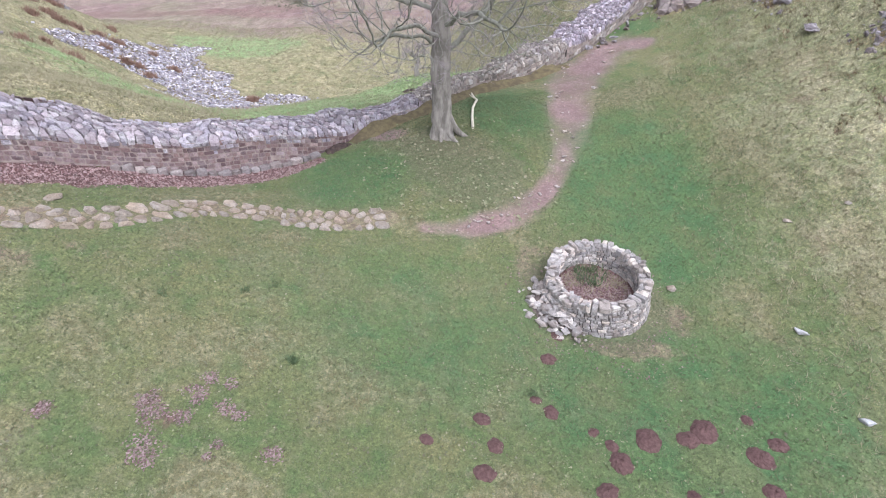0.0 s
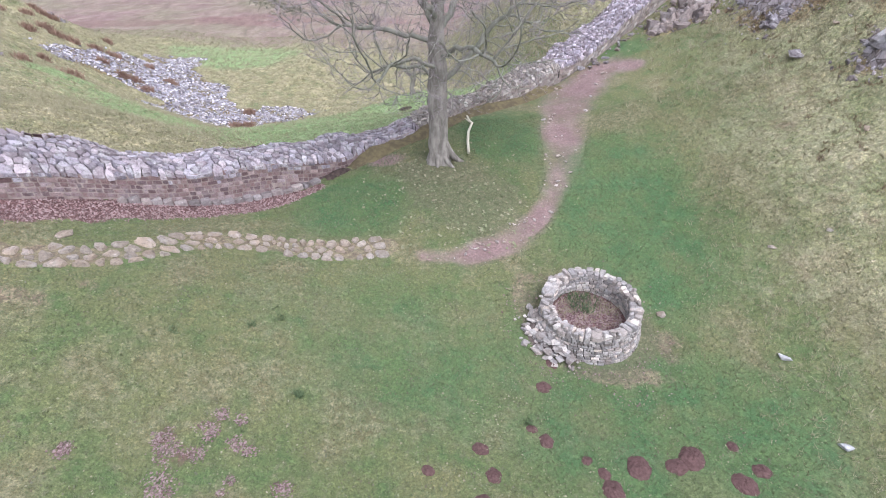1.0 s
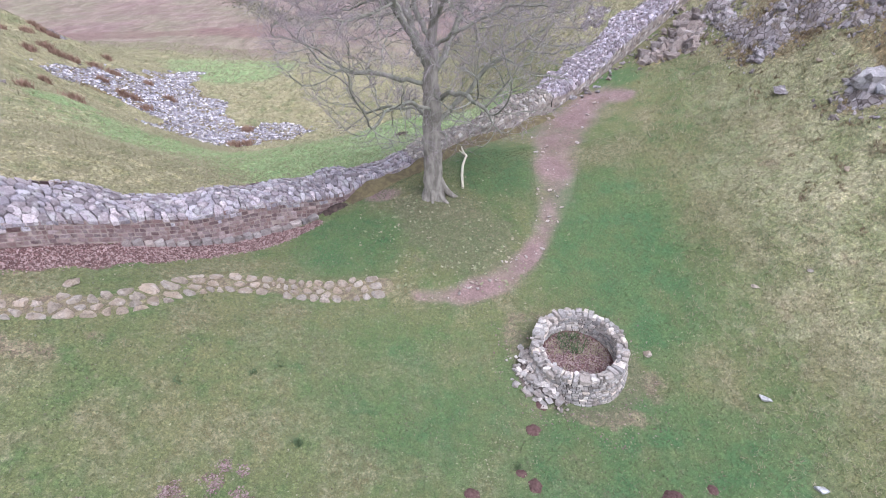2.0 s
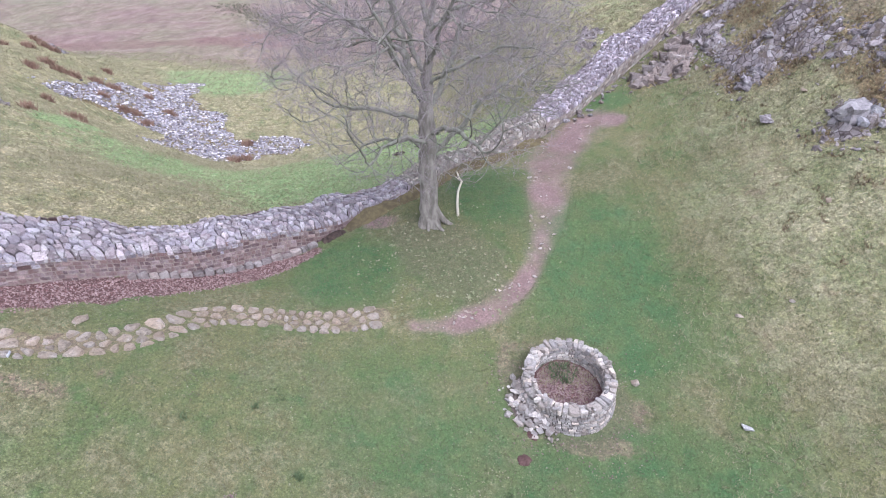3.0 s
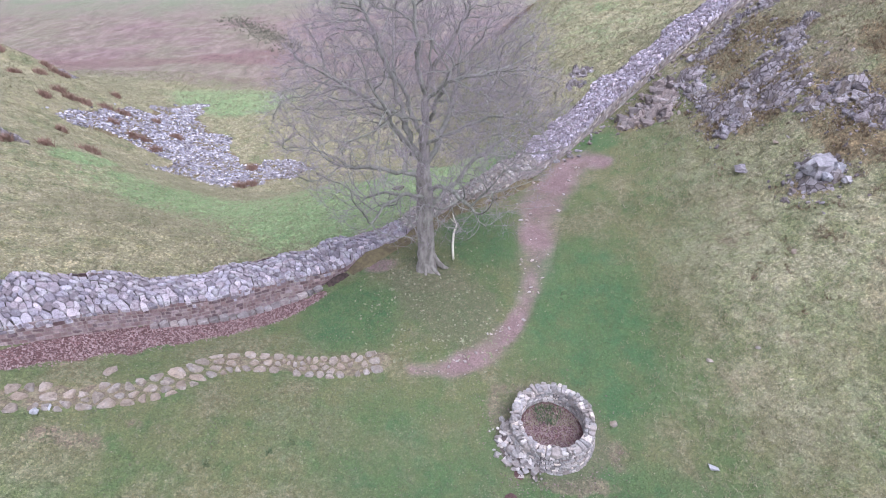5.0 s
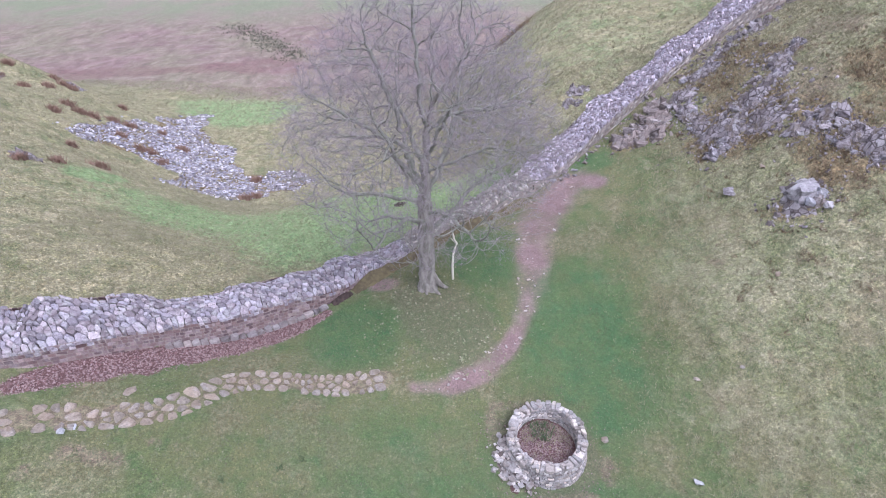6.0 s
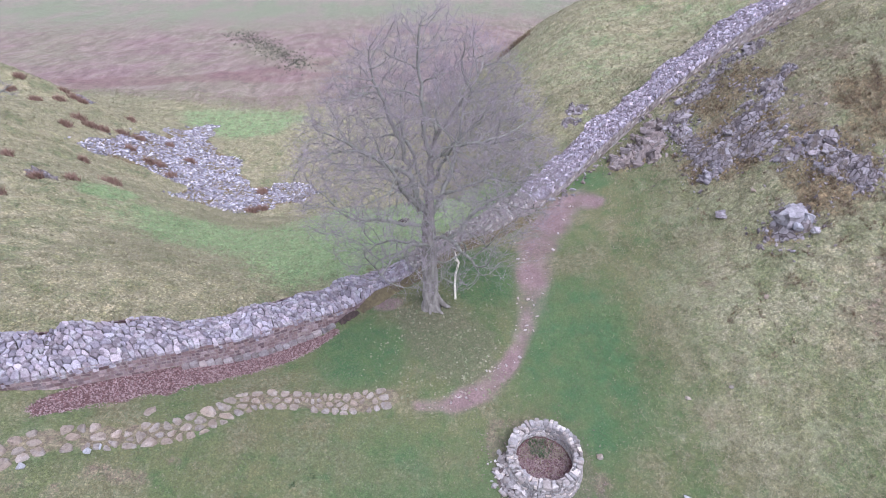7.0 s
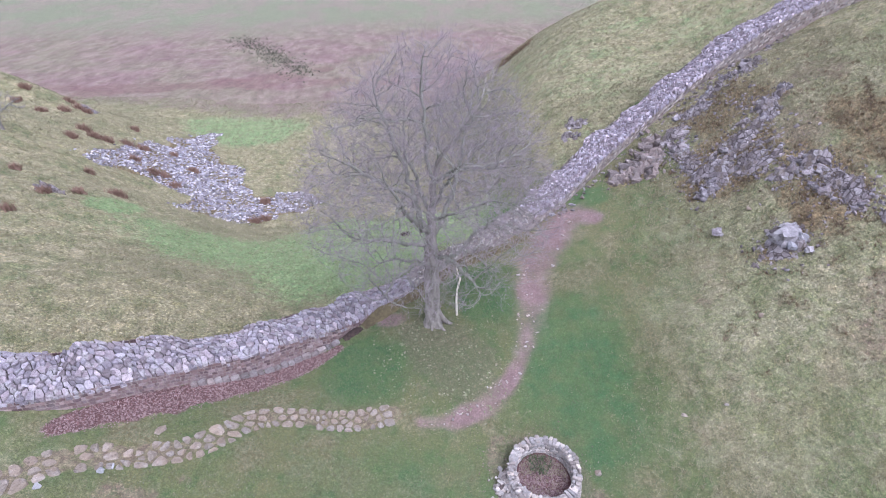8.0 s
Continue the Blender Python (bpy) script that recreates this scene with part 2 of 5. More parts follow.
SCREE = stone_material("scree_stone", ((0.102, 0.091, 0.108), (0.306, 0.292, 0.330), (0.648, 0.634, 0.674)), True, 0.2, 0.2)
CORE = plain_material("wall_core_mortar", (0.050, 0.044, 0.042), (0.100, 0.088, 0.080), 5.0)
MORTAR = plain_material("face_mortar", (0.215, 0.168, 0.154), (0.310, 0.255, 0.232), 3.0)
HEAP = plain_material("rubble_earth", (0.095, 0.076, 0.070), (0.165, 0.132, 0.122), 7.0)
SOIL = plain_material("molehill_soil", (0.066, 0.036, 0.035), (0.108, 0.063, 0.060), 14.0)
LEAF = plain_material("dead_leaf", (0.142, 0.082, 0.083), (0.228, 0.150, 0.149), 3.0, 0.8, True, None, (0.30, 0.222, 0.22))
LEAF_DARK = plain_material("damp_dead_leaf", (0.080, 0.042, 0.046), (0.145, 0.086, 0.088), 3.0, 0.8, True, None, (0.28, 0.21, 0.21))
LEAF_PALE = plain_material("dry_pale_leaf", (0.200, 0.180, 0.120), (0.300, 0.270, 0.200), 3.0, 0.8, True, None, (0.16, 0.19, 0.10))
BARK = plain_material("sycamore_bark", (0.145, 0.131, 0.116), (0.278, 0.255, 0.230), 5.0, 0.9, False, (1, 1, 0.3))
LIMB = plain_material("limb_bark", (0.140, 0.140, 0.116), (0.255, 0.252, 0.216), 5.0, 0.9, False, (1, 1, 0.3))
TWIG = plain_material("twig_bark", (0.205, 0.164, 0.186), (0.318, 0.256, 0.294), 2.0, 0.9, True, None, (0.26, 0.235, 0.24))
LOG = plain_material("bare_dead_wood", (0.480, 0.440, 0.350), (0.560, 0.520, 0.430), 6.0)
EARTH_CHIP = plain_material("path_chip", (0.200, 0.145, 0.140), (0.300, 0.240, 0.235), 3.0, 0.85, True, None, (0.40, 0.36, 0.34))
BRACKEN = plain_material("dead_bracken", (0.185, 0.110, 0.090), (0.300, 0.190, 0.152), 3.0, 0.9, True, None, (0.24, 0.160, 0.122))
BLADE = plain_material("lawn_blade", (0.062, 0.106, 0.044), (0.106, 0.128, 0.062), 0.8, 0.8, True, None, (0.176, 0.176, 0.114))
STRAW = plain_material("rough_grass_blade", (0.172, 0.180, 0.090), (0.285, 0.264, 0.168), 0.7, 0.8, True, None, (0.310, 0.275, 0.200))
FRESH = plain_material("fresh_valley_blade", (0.172, 0.265, 0.118), (0.248, 0.312, 0.160), 0.8, 0.8, True, None, (0.32, 0.335, 0.20))
BED = bedrock_material()
LOW = stone_material("lichened_rubble", ((0.138, 0.119, 0.105), (0.270, 0.242, 0.215), (0.473, 0.440, 0.396)), True, 0.25, 0.55)
# dark soil, with the shade of the wall gap and hollow in its colour
SOIL_SHADE = plain_material("dark_soil_and_shade", (0.034, 0.025, 0.023), (0.072, 0.050, 0.044), 6.0)
MOSS_SHADE = plain_material("shaded_brown_moss", (0.076, 0.060, 0.038), (0.135, 0.112, 0.060), 3.0)
BRAMBLE = plain_material("bramble_leaf", (0.075, 0.115, 0.060), (0.110, 0.150, 0.075), 3.0, 0.8, True, None, (0.07, 0.10, 0.05))
HEATH = plain_material("winter_heather", (0.105, 0.076, 0.064), (0.190, 0.142, 0.100), 3.0, 0.9, True, None, (0.213, 0.156, 0.096))
MOOR_RUSH = plain_material("faded_rush", (0.150, 0.158, 0.118), (0.205, 0.195, 0.150), 1.0, 0.8, True, None, (0.13, 0.12, 0.09))
RUSH = plain_material("dark_rush", (0.110, 0.125, 0.085), (0.160, 0.155, 0.105), 1.0, 0.8, True, None, (0.09, 0.08, 0.05))

# ---- lie of the land: heights on a coarse lattice, smoothly joined ----
LX = np.array([-90, -40, -26, -16, -8, 0, 8, 15, 22, 32, 70.0])
LY = np.array([-15, 6, 12, 18, 25, 34, 48, 70, 110.0])
LZ = np.array([
    (14.0, 8.6, 5.5, 2.7, 0.3, -1.5, -1.9, -1.0, 0.3, 1.6, 9.0),
    (13.5, 10.0, 6.3, 4.2, 1.5, -0.4, -1.0, -1.0, 1.0, 4.9, 12.9),
    (14.0, 10.9, 7.2, 4.3, 2.1, -0.2, -0.7, 0.4, 3.6, 7.6, 14.7),
    (14.7, 11.5, 8.2, 4.3, 1.3, 0.9, 0.4, 3.0, 6.2, 10.2, 16.5),
    (16.2, 11.1, 5.2, 2.6, 0.6, 1.7, 2.2, 4.5, 9.0, 13.1, 18.6),
    (16.6, 6.8, 3.0, -1.5, -1.2, -0.3, 2.9, 6.0, 11.1, 15.6, 21.0),
    (9.8, 4.3, -3.7, -6.7, -5.8, -5.4, 4.5, 7.7, 8.9, 13.8, 20.6),
    (-3.5, -4.3, -6.8, -6.4, -7.7, -7.8, 0.7, 7.4, 11.0, 14.2, 13.6),
    (-6.2, -6.7, -6.4, -6.4, -6.4, -6.4, -6.5, -6.4, -6.4, -6.4, -6.4),
])


def weights(knots, v):
    """Rows of cubic weights of the knots for the values v."""
    n, v = len(knots), np.clip(np.asarray(v, float), knots[0], knots[-1])
    i = np.clip(np.searchsorted(knots, v) - 1, 0, n - 2)
    h = knots[i + 1] - knots[i]
    t = (v - knots[i]) / h
    out, k = np.zeros((len(v), n)), np.arange(len(v))
    np.add.at(out, (k, i), 2 * t**3 - 3 * t * t + 1)
    np.add.at(out, (k, i + 1), 3 * t * t - 2 * t**3)
    for j, w in ((i, (t**3 - 2 * t * t + t) * h), (i + 1, (t**3 - t * t) * h)):
        lo, hi = np.maximum(j - 1, 0), np.minimum(j + 1, n - 1)
        d = knots[hi] - knots[lo]
        np.add.at(out, (k, hi), w / d)
        np.add.at(out, (k, lo), -w / d)
    return out


def soft(v, lo, hi):
    t = np.clip((v - lo) / (hi - lo), 0, 1)
    return t * t * (3 - 2 * t)


def lumps(x, y):
    """Small unevenness of the turf, greater on the rough slopes."""
    a = np.sin(1.9 * x + 0.8 * y + 1.7 * np.sin(0.6 * y)) * np.sin(1.3 * y - 0.9 * x + 1.3 * np.sin(0.7 * x))
    b = np.sin(4.3 * x - 2.9 * y + 2.0 * np.sin(1.1 * x)) * np.sin(3.7 * y + 2.3 * x + 1.5 * np.sin(1.4 * y))
    c = np.sin(0.31 * x + 0.2 * y) * np.sin(0.27 * y - 0.17 * x + 1)
    def rise(v):
        return 1 / (1 + np.exp(-np.clip(v, -60, 60) / 2))
    wild = rise(x - 11) + rise(-x - 11 + 0.35 * (y - 16)) * (y > 20) + rise(y - 34)
    wild = np.clip(wild, 0, 1)
    spur = 6.0 * np.exp(-((x + 52) / 11) ** 2 - ((y - 63) / 5.5) ** 2)
    spur = spur + 1.5 * np.exp(-((x + 1.5) / 3.5) ** 2 - ((y - 36.6) / 1.8) ** 2)
    spur = spur + 0.2 * soft(1.42 - np.hypot(x - FOLD[0], y - FOLD[1]), 0, 0.2)
    fade = soft(110 - y, 0, 40) * soft(90 - np.abs(x), 0, 40)
    return spur + fade * ((0.025 + 0.05 * wild) * a + (0.010 + 0.045 * wild) * b + 0.12 * wild * c)


def heights(x, y):
    x, y = np.atleast_1d(np.asarray(x, float)), np.atleast_1d(np.asarray(y, float))
    return np.einsum("ij,jk,ik->i", weights(LY, y), LZ, weights(LX, x)) + lumps(x, y)


def hgt(x, y):
    return float(heights(x, y)[0])


def near_line(x, y, line):
    """Distance to a polyline of (x, y, half width), divided by the half width there."""
    best = np.full(x.shape, 1e9)
    for (ax, ay, aw), (bx, by, bw) in zip(line, line[1:]):
        dx, dy = bx - ax, by - ay
        t = np.clip(((x - ax) * dx + (y - ay) * dy) / (dx * dx + dy * dy), 0, 1)
        best = np.minimum(best, np.hypot(x - ax - t * dx, y - ay - t * dy) / (aw + t * (bw - aw)))
    return best


def inside(x, y, poly):
    out = np.zeros(x.shape, bool)
    for (ax, ay), (bx, by) in zip(poly, poly[1:] + poly[:1]):
        out ^= ((ay > y) != (by > y)) & (x < (bx - ax) * (y - ay) / (by - ay + 1e-12) + ax)
    return out


DIRT_PATH = [(-0.6, 15.9, 0.25), (0.8, 16.0, 0.45), (2.3, 16.8, 0.5), (3.6, 18.2, 0.4), (4.5, 19.7, 0.4), (5.1, 21.2, 0.55), (5.5, 23.0, 0.85),
             (5.9, 25.2, 1.0), (6.6, 27.6, 1.15), (7.6, 29.6, 1.2), (9.1, 30.6, 1.0), (10.3, 29.6, 0.5)]
FLAG_PATH = [(-17.6, 7.6), (-16.0, 9.2), (-14.55, 10.75), (-13.75, 11.6), (-12.5, 12.12), (-11.2, 12.45), (-9.8, 12.98), (-8.9, 13.8), (-8.2, 14.75), (-7.4, 15.35), (-6.0, 15.62), (-4.3, 15.62), (-3.0, 15.85), (-1.9, 16.2)]
LITTER = [(-14.3, 13.0, 0.35), (-13.0, 14.15, 0.65), (-11.2, 15.45, 0.7), (-9.6, 16.75, 0.65), (-8.1, 17.75, 0.5), (-6.2, 19.2, 0.45), (-4.9, 20.35, 0.22)]
SCREE_EDGE = [(-32.8, 48.0), (-32.5, 52.2), (-32.4, 56.1), (-32.7, 59.8), (-31.2, 61.0), (-32.4, 64.0), (-29.2, 70.5), (-28.1, 67.7), (-27.9, 64.7), (-25.7, 61.2), (-22.7, 59.7),
              (-22.1, 57.9), (-23.3, 56.4), (-20.7, 55.1), (-19.4, 52.6), (-14.0, 54.1), (-12.0, 52.6), (-13.1, 49.7), (-15.5, 48.8), (-16.6, 46.6), (-17.8, 45.3), (-19.8, 45.2),
              (-22.9, 44.3), (-24.3, 45.3), (-23.9, 48.7), (-26.5, 49.4), (-28.2, 49.4), (-29.2, 48.6), (-31.6, 47.0)]


def valley(x, y):
    """The moist green floor of the gap behind the wall."""
    return np.maximum.reduce([soft(1.4 - np.hypot((x - a) / rx, (y - b) / ry), 0, 0.9) for a, b, rx, ry in ((-14, 33.5, 8, 5), (-6, 30, 7, 6), (-24, 36, 1.6, 2.5), (0, 35, 6, 5), (-6, 39, 8, 6))])


LEAF_SPOTS = [(-5.96, 7.7, 0.42), (-5.7, 7.5, 0.36), (-5.46, 7.7, 0.34), (-5.82, 6.85, 0.36), (-5.66, 6.66, 0.25), (-5.31, 8.22, 0.30), (-4.62, 8.01, 0.28), (-4.31, 7.9, 0.18), (-5.12, 8.71, 0.22), (-4.68, 8.64, 0.2), (-4.56, 7.16, 0.16), (-4.6, 6.87, 0.16), (-3.44, 7.14, 0.25), (-7.8, 7.32, 0.24), (-6.11, 8.01, 0.28)]
TREE = (-0.02, 21.75)
FOLD = (4.66, 13.46)


def link_mesh(name, verts, faces, material, parent=None, label="", origin=None, smooth=False):
    """One mesh object; with an origin its vertices are taken relative to it."""
    me = bpy.data.meshes.new(name)
    v = np.asarray(verts, float)
    if origin is not None:
        v = v - np.asarray(origin, float)
    me.from_pydata(v.tolist(), [], [list(map(int, f)) for f in faces])
    me.materials.append(material)
    if smooth:
        me.polygons.foreach_set("use_smooth", [True] * len(me.polygons))
    ob = new(name, me)
    if origin is not None:
        ob.location = origin
    if parent is not None:
        ob.parent = parent
        ob.matrix_parent_inverse = Matrix.Translation(parent.location).inverted()
    if label:
        ob["label"] = label
    return ob


def thing(name, at, label, category, group="", kind=""):
    ob = new(name)
    ob.location = at
    ob.empty_display_size = 0.3
    return tagged(ob, label, category, group, kind)


def spread(lo, hi, step, far_lo, far_hi):
    """Grid lines: even between lo and hi, wider and wider outside."""
    out = list(np.arange(lo, hi + step / 2, step))
    for end, sign in ((far_hi, 1), (far_lo, -1)):
        d, p = step, out[-1] if sign > 0 else out[0]
        while (end - p) * sign > 0:
            d *= 1.10
            p += sign * d
            out = out + [p] if sign > 0 else [p] + out
    return np.array(out)


def build_ground():
    gx, gy = spread(-36, 27, 0.19, -1500, 1500), spread(4, 62, 0.19, -400, 2500)
    x, y = (a.ravel() for a in np.meshgrid(gx, gy))
    z = np.einsum("ij,jk,lk->il", weights(LY, gy), LZ, weights(LX, gx)).ravel() + lumps(x, y)
    path, lit = near_line(x, y, DIRT_PATH), near_line(x, y, LITTER)
    flags = near_line(x, y, [(a, b, 0.62) for a, b in FLAG_PATH])
    z -= 0.07 * soft(1.2 - path, 0, 0.8)
    nx, ny = len(gx), len(gy)
    i = (np.arange(ny - 1)[:, None] * nx + np.arange(nx - 1)).ravel()
    faces = np.stack([i, i + 1, i + nx + 1, i + nx], 1)
    ob = link_mesh("ground", np.stack([x, y, z], 1), faces, GROUND, smooth=True)
    tagged(ob, "green and straw-coloured grassy hillside with bare earth path", "ground", kind="structure")
    zone = {}
    slope_e = soft(x - 6.8 - 0.18 * np.abs(y - 14), 0, 10) * soft(60 - y, 0, 10)
    slope_e *= 0.35 + 0.65 * soft(y - 8, 0, 12)
    zone["rough"] = np.clip(np.maximum(slope_e * 0.9, np.maximum(soft(y - 33 - 0.4 * x, 0, 10) * 0.62, 0.75 * soft(-x - 9 + 0.3 * (y - 22), 0, 7) * soft(y - 19 - 0.5 * (x + 14), 0, 2))), 0, 1)
    zone["rough"] = np.maximum(zone["rough"], 0.45 * soft(-x - 6, 0, 8) * soft(14 - y, 0, 4))
    zone["moor"] = soft(y - 70 - 0.12 * np.abs(x + 20), 0, 18)
    zone["earth"] = soft(2.0 - path, 0, 1.85) * (1 - 0.42 * soft(1.0 - np.abs(y - 21.4) / 3.2, 0, 0.8)) * (0.88 + 0.24 * np.sin(1.7 * x + 0.9 * y) * np.sin(1.1 * y - 0.6 * x))
    zone["litter"] = soft(1.3 - lit + 0.25 * np.sin(2.3 * x) * np.sin(3.1 * y), 0, 0.6)
    for a, b, r in LEAF_SPOTS:
        zone["litter"] = np.maximum(zone["litter"], 0.5 * soft(1.3 - np.hypot(x - a, y - b) / r, 0, 0.9))
    ring = np.hypot(x - FOLD[0], y - FOLD[1])
    zone["litter"] = np.maximum(zone["litter"], soft(1.5 - ring, 0, 0.2))
    zone["lush"] = np.maximum.reduce([
        1.35 * soft(1.3 - np.hypot((x + 3.3) / 2.3, (y - 18.8) / 2.3), 0, 0.8), 0.95 * soft(1.3 - np.hypot((x - 2.7) / 2.3, (y - 24.2) / 3.0), 0, 0.8),
        0.95 * soft(1.4 - np.hypot((x - 7.3) / 3.0, (y - 18.5) / 5.5), 0, 0.9), 0.6 * soft(1.4 - np.hypot((x + 0.5) / 5, (y - 11.5) / 3), 0, 0.9),
        0.9 * soft(1.4 - np.hypot((x - 6.2) / 5, (y - 9.3) / 3.2), 0, 0.9), 0.95 * valley(x, y),
        0.7 * soft(1.3 - np.hypot((x - 10.5) / 1.6, (y - 32) / 1.2), 0, 0.7), 0.85 * soft(1.3 - np.hypot((x + 26) / 9, (y - 73) / 7), 0, 0.8)])
    zone["dark"] = np.maximum.reduce([0.74 * soft(1.3 - np.hypot((x - a) / rx, (y - b) / ry), 0, 0.9) for a, b, rx, ry in
                                      ((17.5, 29.5, 3.2, 3.4), (20.5, 24.5, 2.4, 4.0), (17.8, 22.3, 1.4, 1.2), (19.5, 34.5, 3.2, 3.2), (13.7, 33.0, 2.2, 1.6), (23.5, 27.0, 2.0, 5.0))])
    zone["dark"] = np.maximum(zone["dark"], 0.9 * soft(1.5 - near_line(x, y, [(10.0, 78.5, 1.0), (12.2, 75.5, 0.8)]), 0, 0.8))
    zone["dark"] = np.maximum(zone["dark"], 0.8 * inside(x, y, SCREE_EDGE))
    under = np.hypot(x - TREE[0], (y - TREE[1] + 0.6))
    zone["pale"] = np.maximum(0.7 * soft(1.2 - np.hypot((x - 0.9) / 2.9, (y - 19.4) / 3.4), 0, 0.7), 0.8 * soft(2.6 - under, 0, 1.8))
    zone["pale"] = np.maximum(zone["pale"], 0.75 * soft(2.6 - ring, 0, 0.8))
    zone["red"] = np.maximum(soft(1.0 - np.abs(y - 92 - 0.12 * (x + 45)) / 5, 0, 1) * soft(x + 75, 0, 15) * soft(20 - x, 0, 40) * 0.75,
                             soft(1.0 - near_line(x, y, [(-56, 86, 4), (-40, 93, 4), (-20, 104, 3)]), 0, 1))
    north = soft(y - 15.8 - 0.78 * (x + 14), 0, 2.5) * soft(8 - x, 0, 8) * soft(95 - y, 0, 25)
    knoll = soft(y - 38 - 0.75 * (x - 14), 0, 3) * soft(x - 5, 0, 5)
    zone["bleach"] = np.clip(0.85 * np.maximum(north, knoll), 0, 1)
    # the last two spots, left of the fold, are stained ground plus its painted shadow
    zone["worn"] = np.maximum.reduce([0.52 * soft(1.4 - np.hypot((x - a) / rx, (y - b) / ry), 0, 0.9) for a, b, rx, ry in
                                      ((-13.2, 10.0, 1.6, 0.7), (-10.9, 10.9, 1.6, 0.5), (-8.6, 11.7, 1.2, 0.4), (20.5, 16.5, 2.6, 3.6), (3.6, 9.9, 0.9, 0.6), (5.4, 11.4, 1.6, 0.4), (7.0, 12.6, 0.5, 0.8), (2.7, 14.3, 0.6, 1.0), (3.4, 15.3, 1.2, 0.35))])
    along = near_line(x, y, [(17.5, 36.2, 0.9), (22.5, 38.1, 1.8), (29, 38.9, 3.4), (44, 42, 6.5)])
    zone["bleach"] = np.maximum(zone["bleach"], 1.0 * soft(2.2 - along, 0, 0.9))
    back = near_line(x, y, [(-30, 13.9, 2.0), (-20, 15.8, 2.0), (-16, 17.0, 2.0), (-13, 18.5, 1.8), (-9, 21.2, 1.4), (-6, 23.0, 0.9)])
    zone["worn"] = np.maximum(zone["worn"], 0.22 * soft(1.6 - back, 0, 1.0))
    zone["worn"] = np.maximum(zone["worn"], 0.55 * soft(1.4 - np.hypot((x - 22.5) / 3.4, (y - 29.5) / 5.5), 0, 0.8))
    zone["field"] = soft(y - 104 - 0.1 * (x + 40), 0, 75)
    zone["worn"] = np.maximum(zone["worn"], 0.62 * soft(1.05 - flags, 0, 0.45))
    zone["none"] = np.zeros_like(x)
    spot = np.hypot((x + 2.3) / 0.9, (y - 22.15) / 0.5)
    zone["earth"] = np.maximum(zone["earth"], 0.9 * soft(1.4 - spot, 0, 0.9))
    zone["lush"] = np.maximum(zone["lush"], 0.28 * knoll * soft(60 - x, 0, 20))
    for key, names in (("zones_c", ("bleach", "worn", "field", "none")), ("zones_a", ("rough", "moor", "earth", "litter")), ("zones_b", ("lush", "dark", "red", "pale"))):
        at = ob.data.attributes.new(key, "FLOAT_COLOR", "POINT")
        at.data.foreach_set("color", np.stack([zone[k] for k in names], 1).astype(np.float32).ravel())
    return ob


build_ground()


# ---- stones ----
def slab(outline, normal, depth, lift, inset=0.84):
    """A stone from its outline: sunk sides, a worn edge and a slightly domed face. Vertices and faces."""
    p, n = np.asarray(outline, float), np.asarray(normal, float)
    c, k = p.mean(0), len(p)
    v = np.concatenate([p - n * depth, p, c + (p - c) * inset + n * lift * NR.uniform(0.3, 1.6, (k, 1)), [c + n * lift * 1.15]])
    f = []
    for i in range(k):
        j = (i + 1) % k
        f += [(i, j, k + j, k + i), (k + i, k + j, 2 * k + j, 2 * k + i), (2 * k + i, 2 * k + j, 3 * k)]
    return v, f


def rounded(poly, cut=0.22):
    """The outline with its corners cut."""
    q = np.roll(poly, -1, 0)
    return np.stack([poly + (q - poly) * cut, q + (poly - q) * cut], 1).reshape(-1, poly.shape[1])


class Pile:
    """Stones: the first ones that suit become parts, the rest one joined mesh."""

    def __init__(self, name, material, rest_material, parent, limit=300):
        self.name, self.material, self.rest, self.parent, self.left = name, material, rest_material, parent, limit
        self.v, self.f, self.n = [], [], 0

    def add(self, v, f, single=True):
        if single and self.left > 0:
            self.left -= 1
            link_mesh(self.name, v, f, self.material, self.parent, origin=v.mean(0))
        else:
            self.v.append(v)
            self.f += [tuple(i + self.n for i in q) for q in f]
            self.n += len(v)

    def close(self, name):
        if self.v:
            ob = link_mesh(name, np.concatenate(self.v), self.f, self.rest, self.parent)
            ob["kind"] = "stuff"


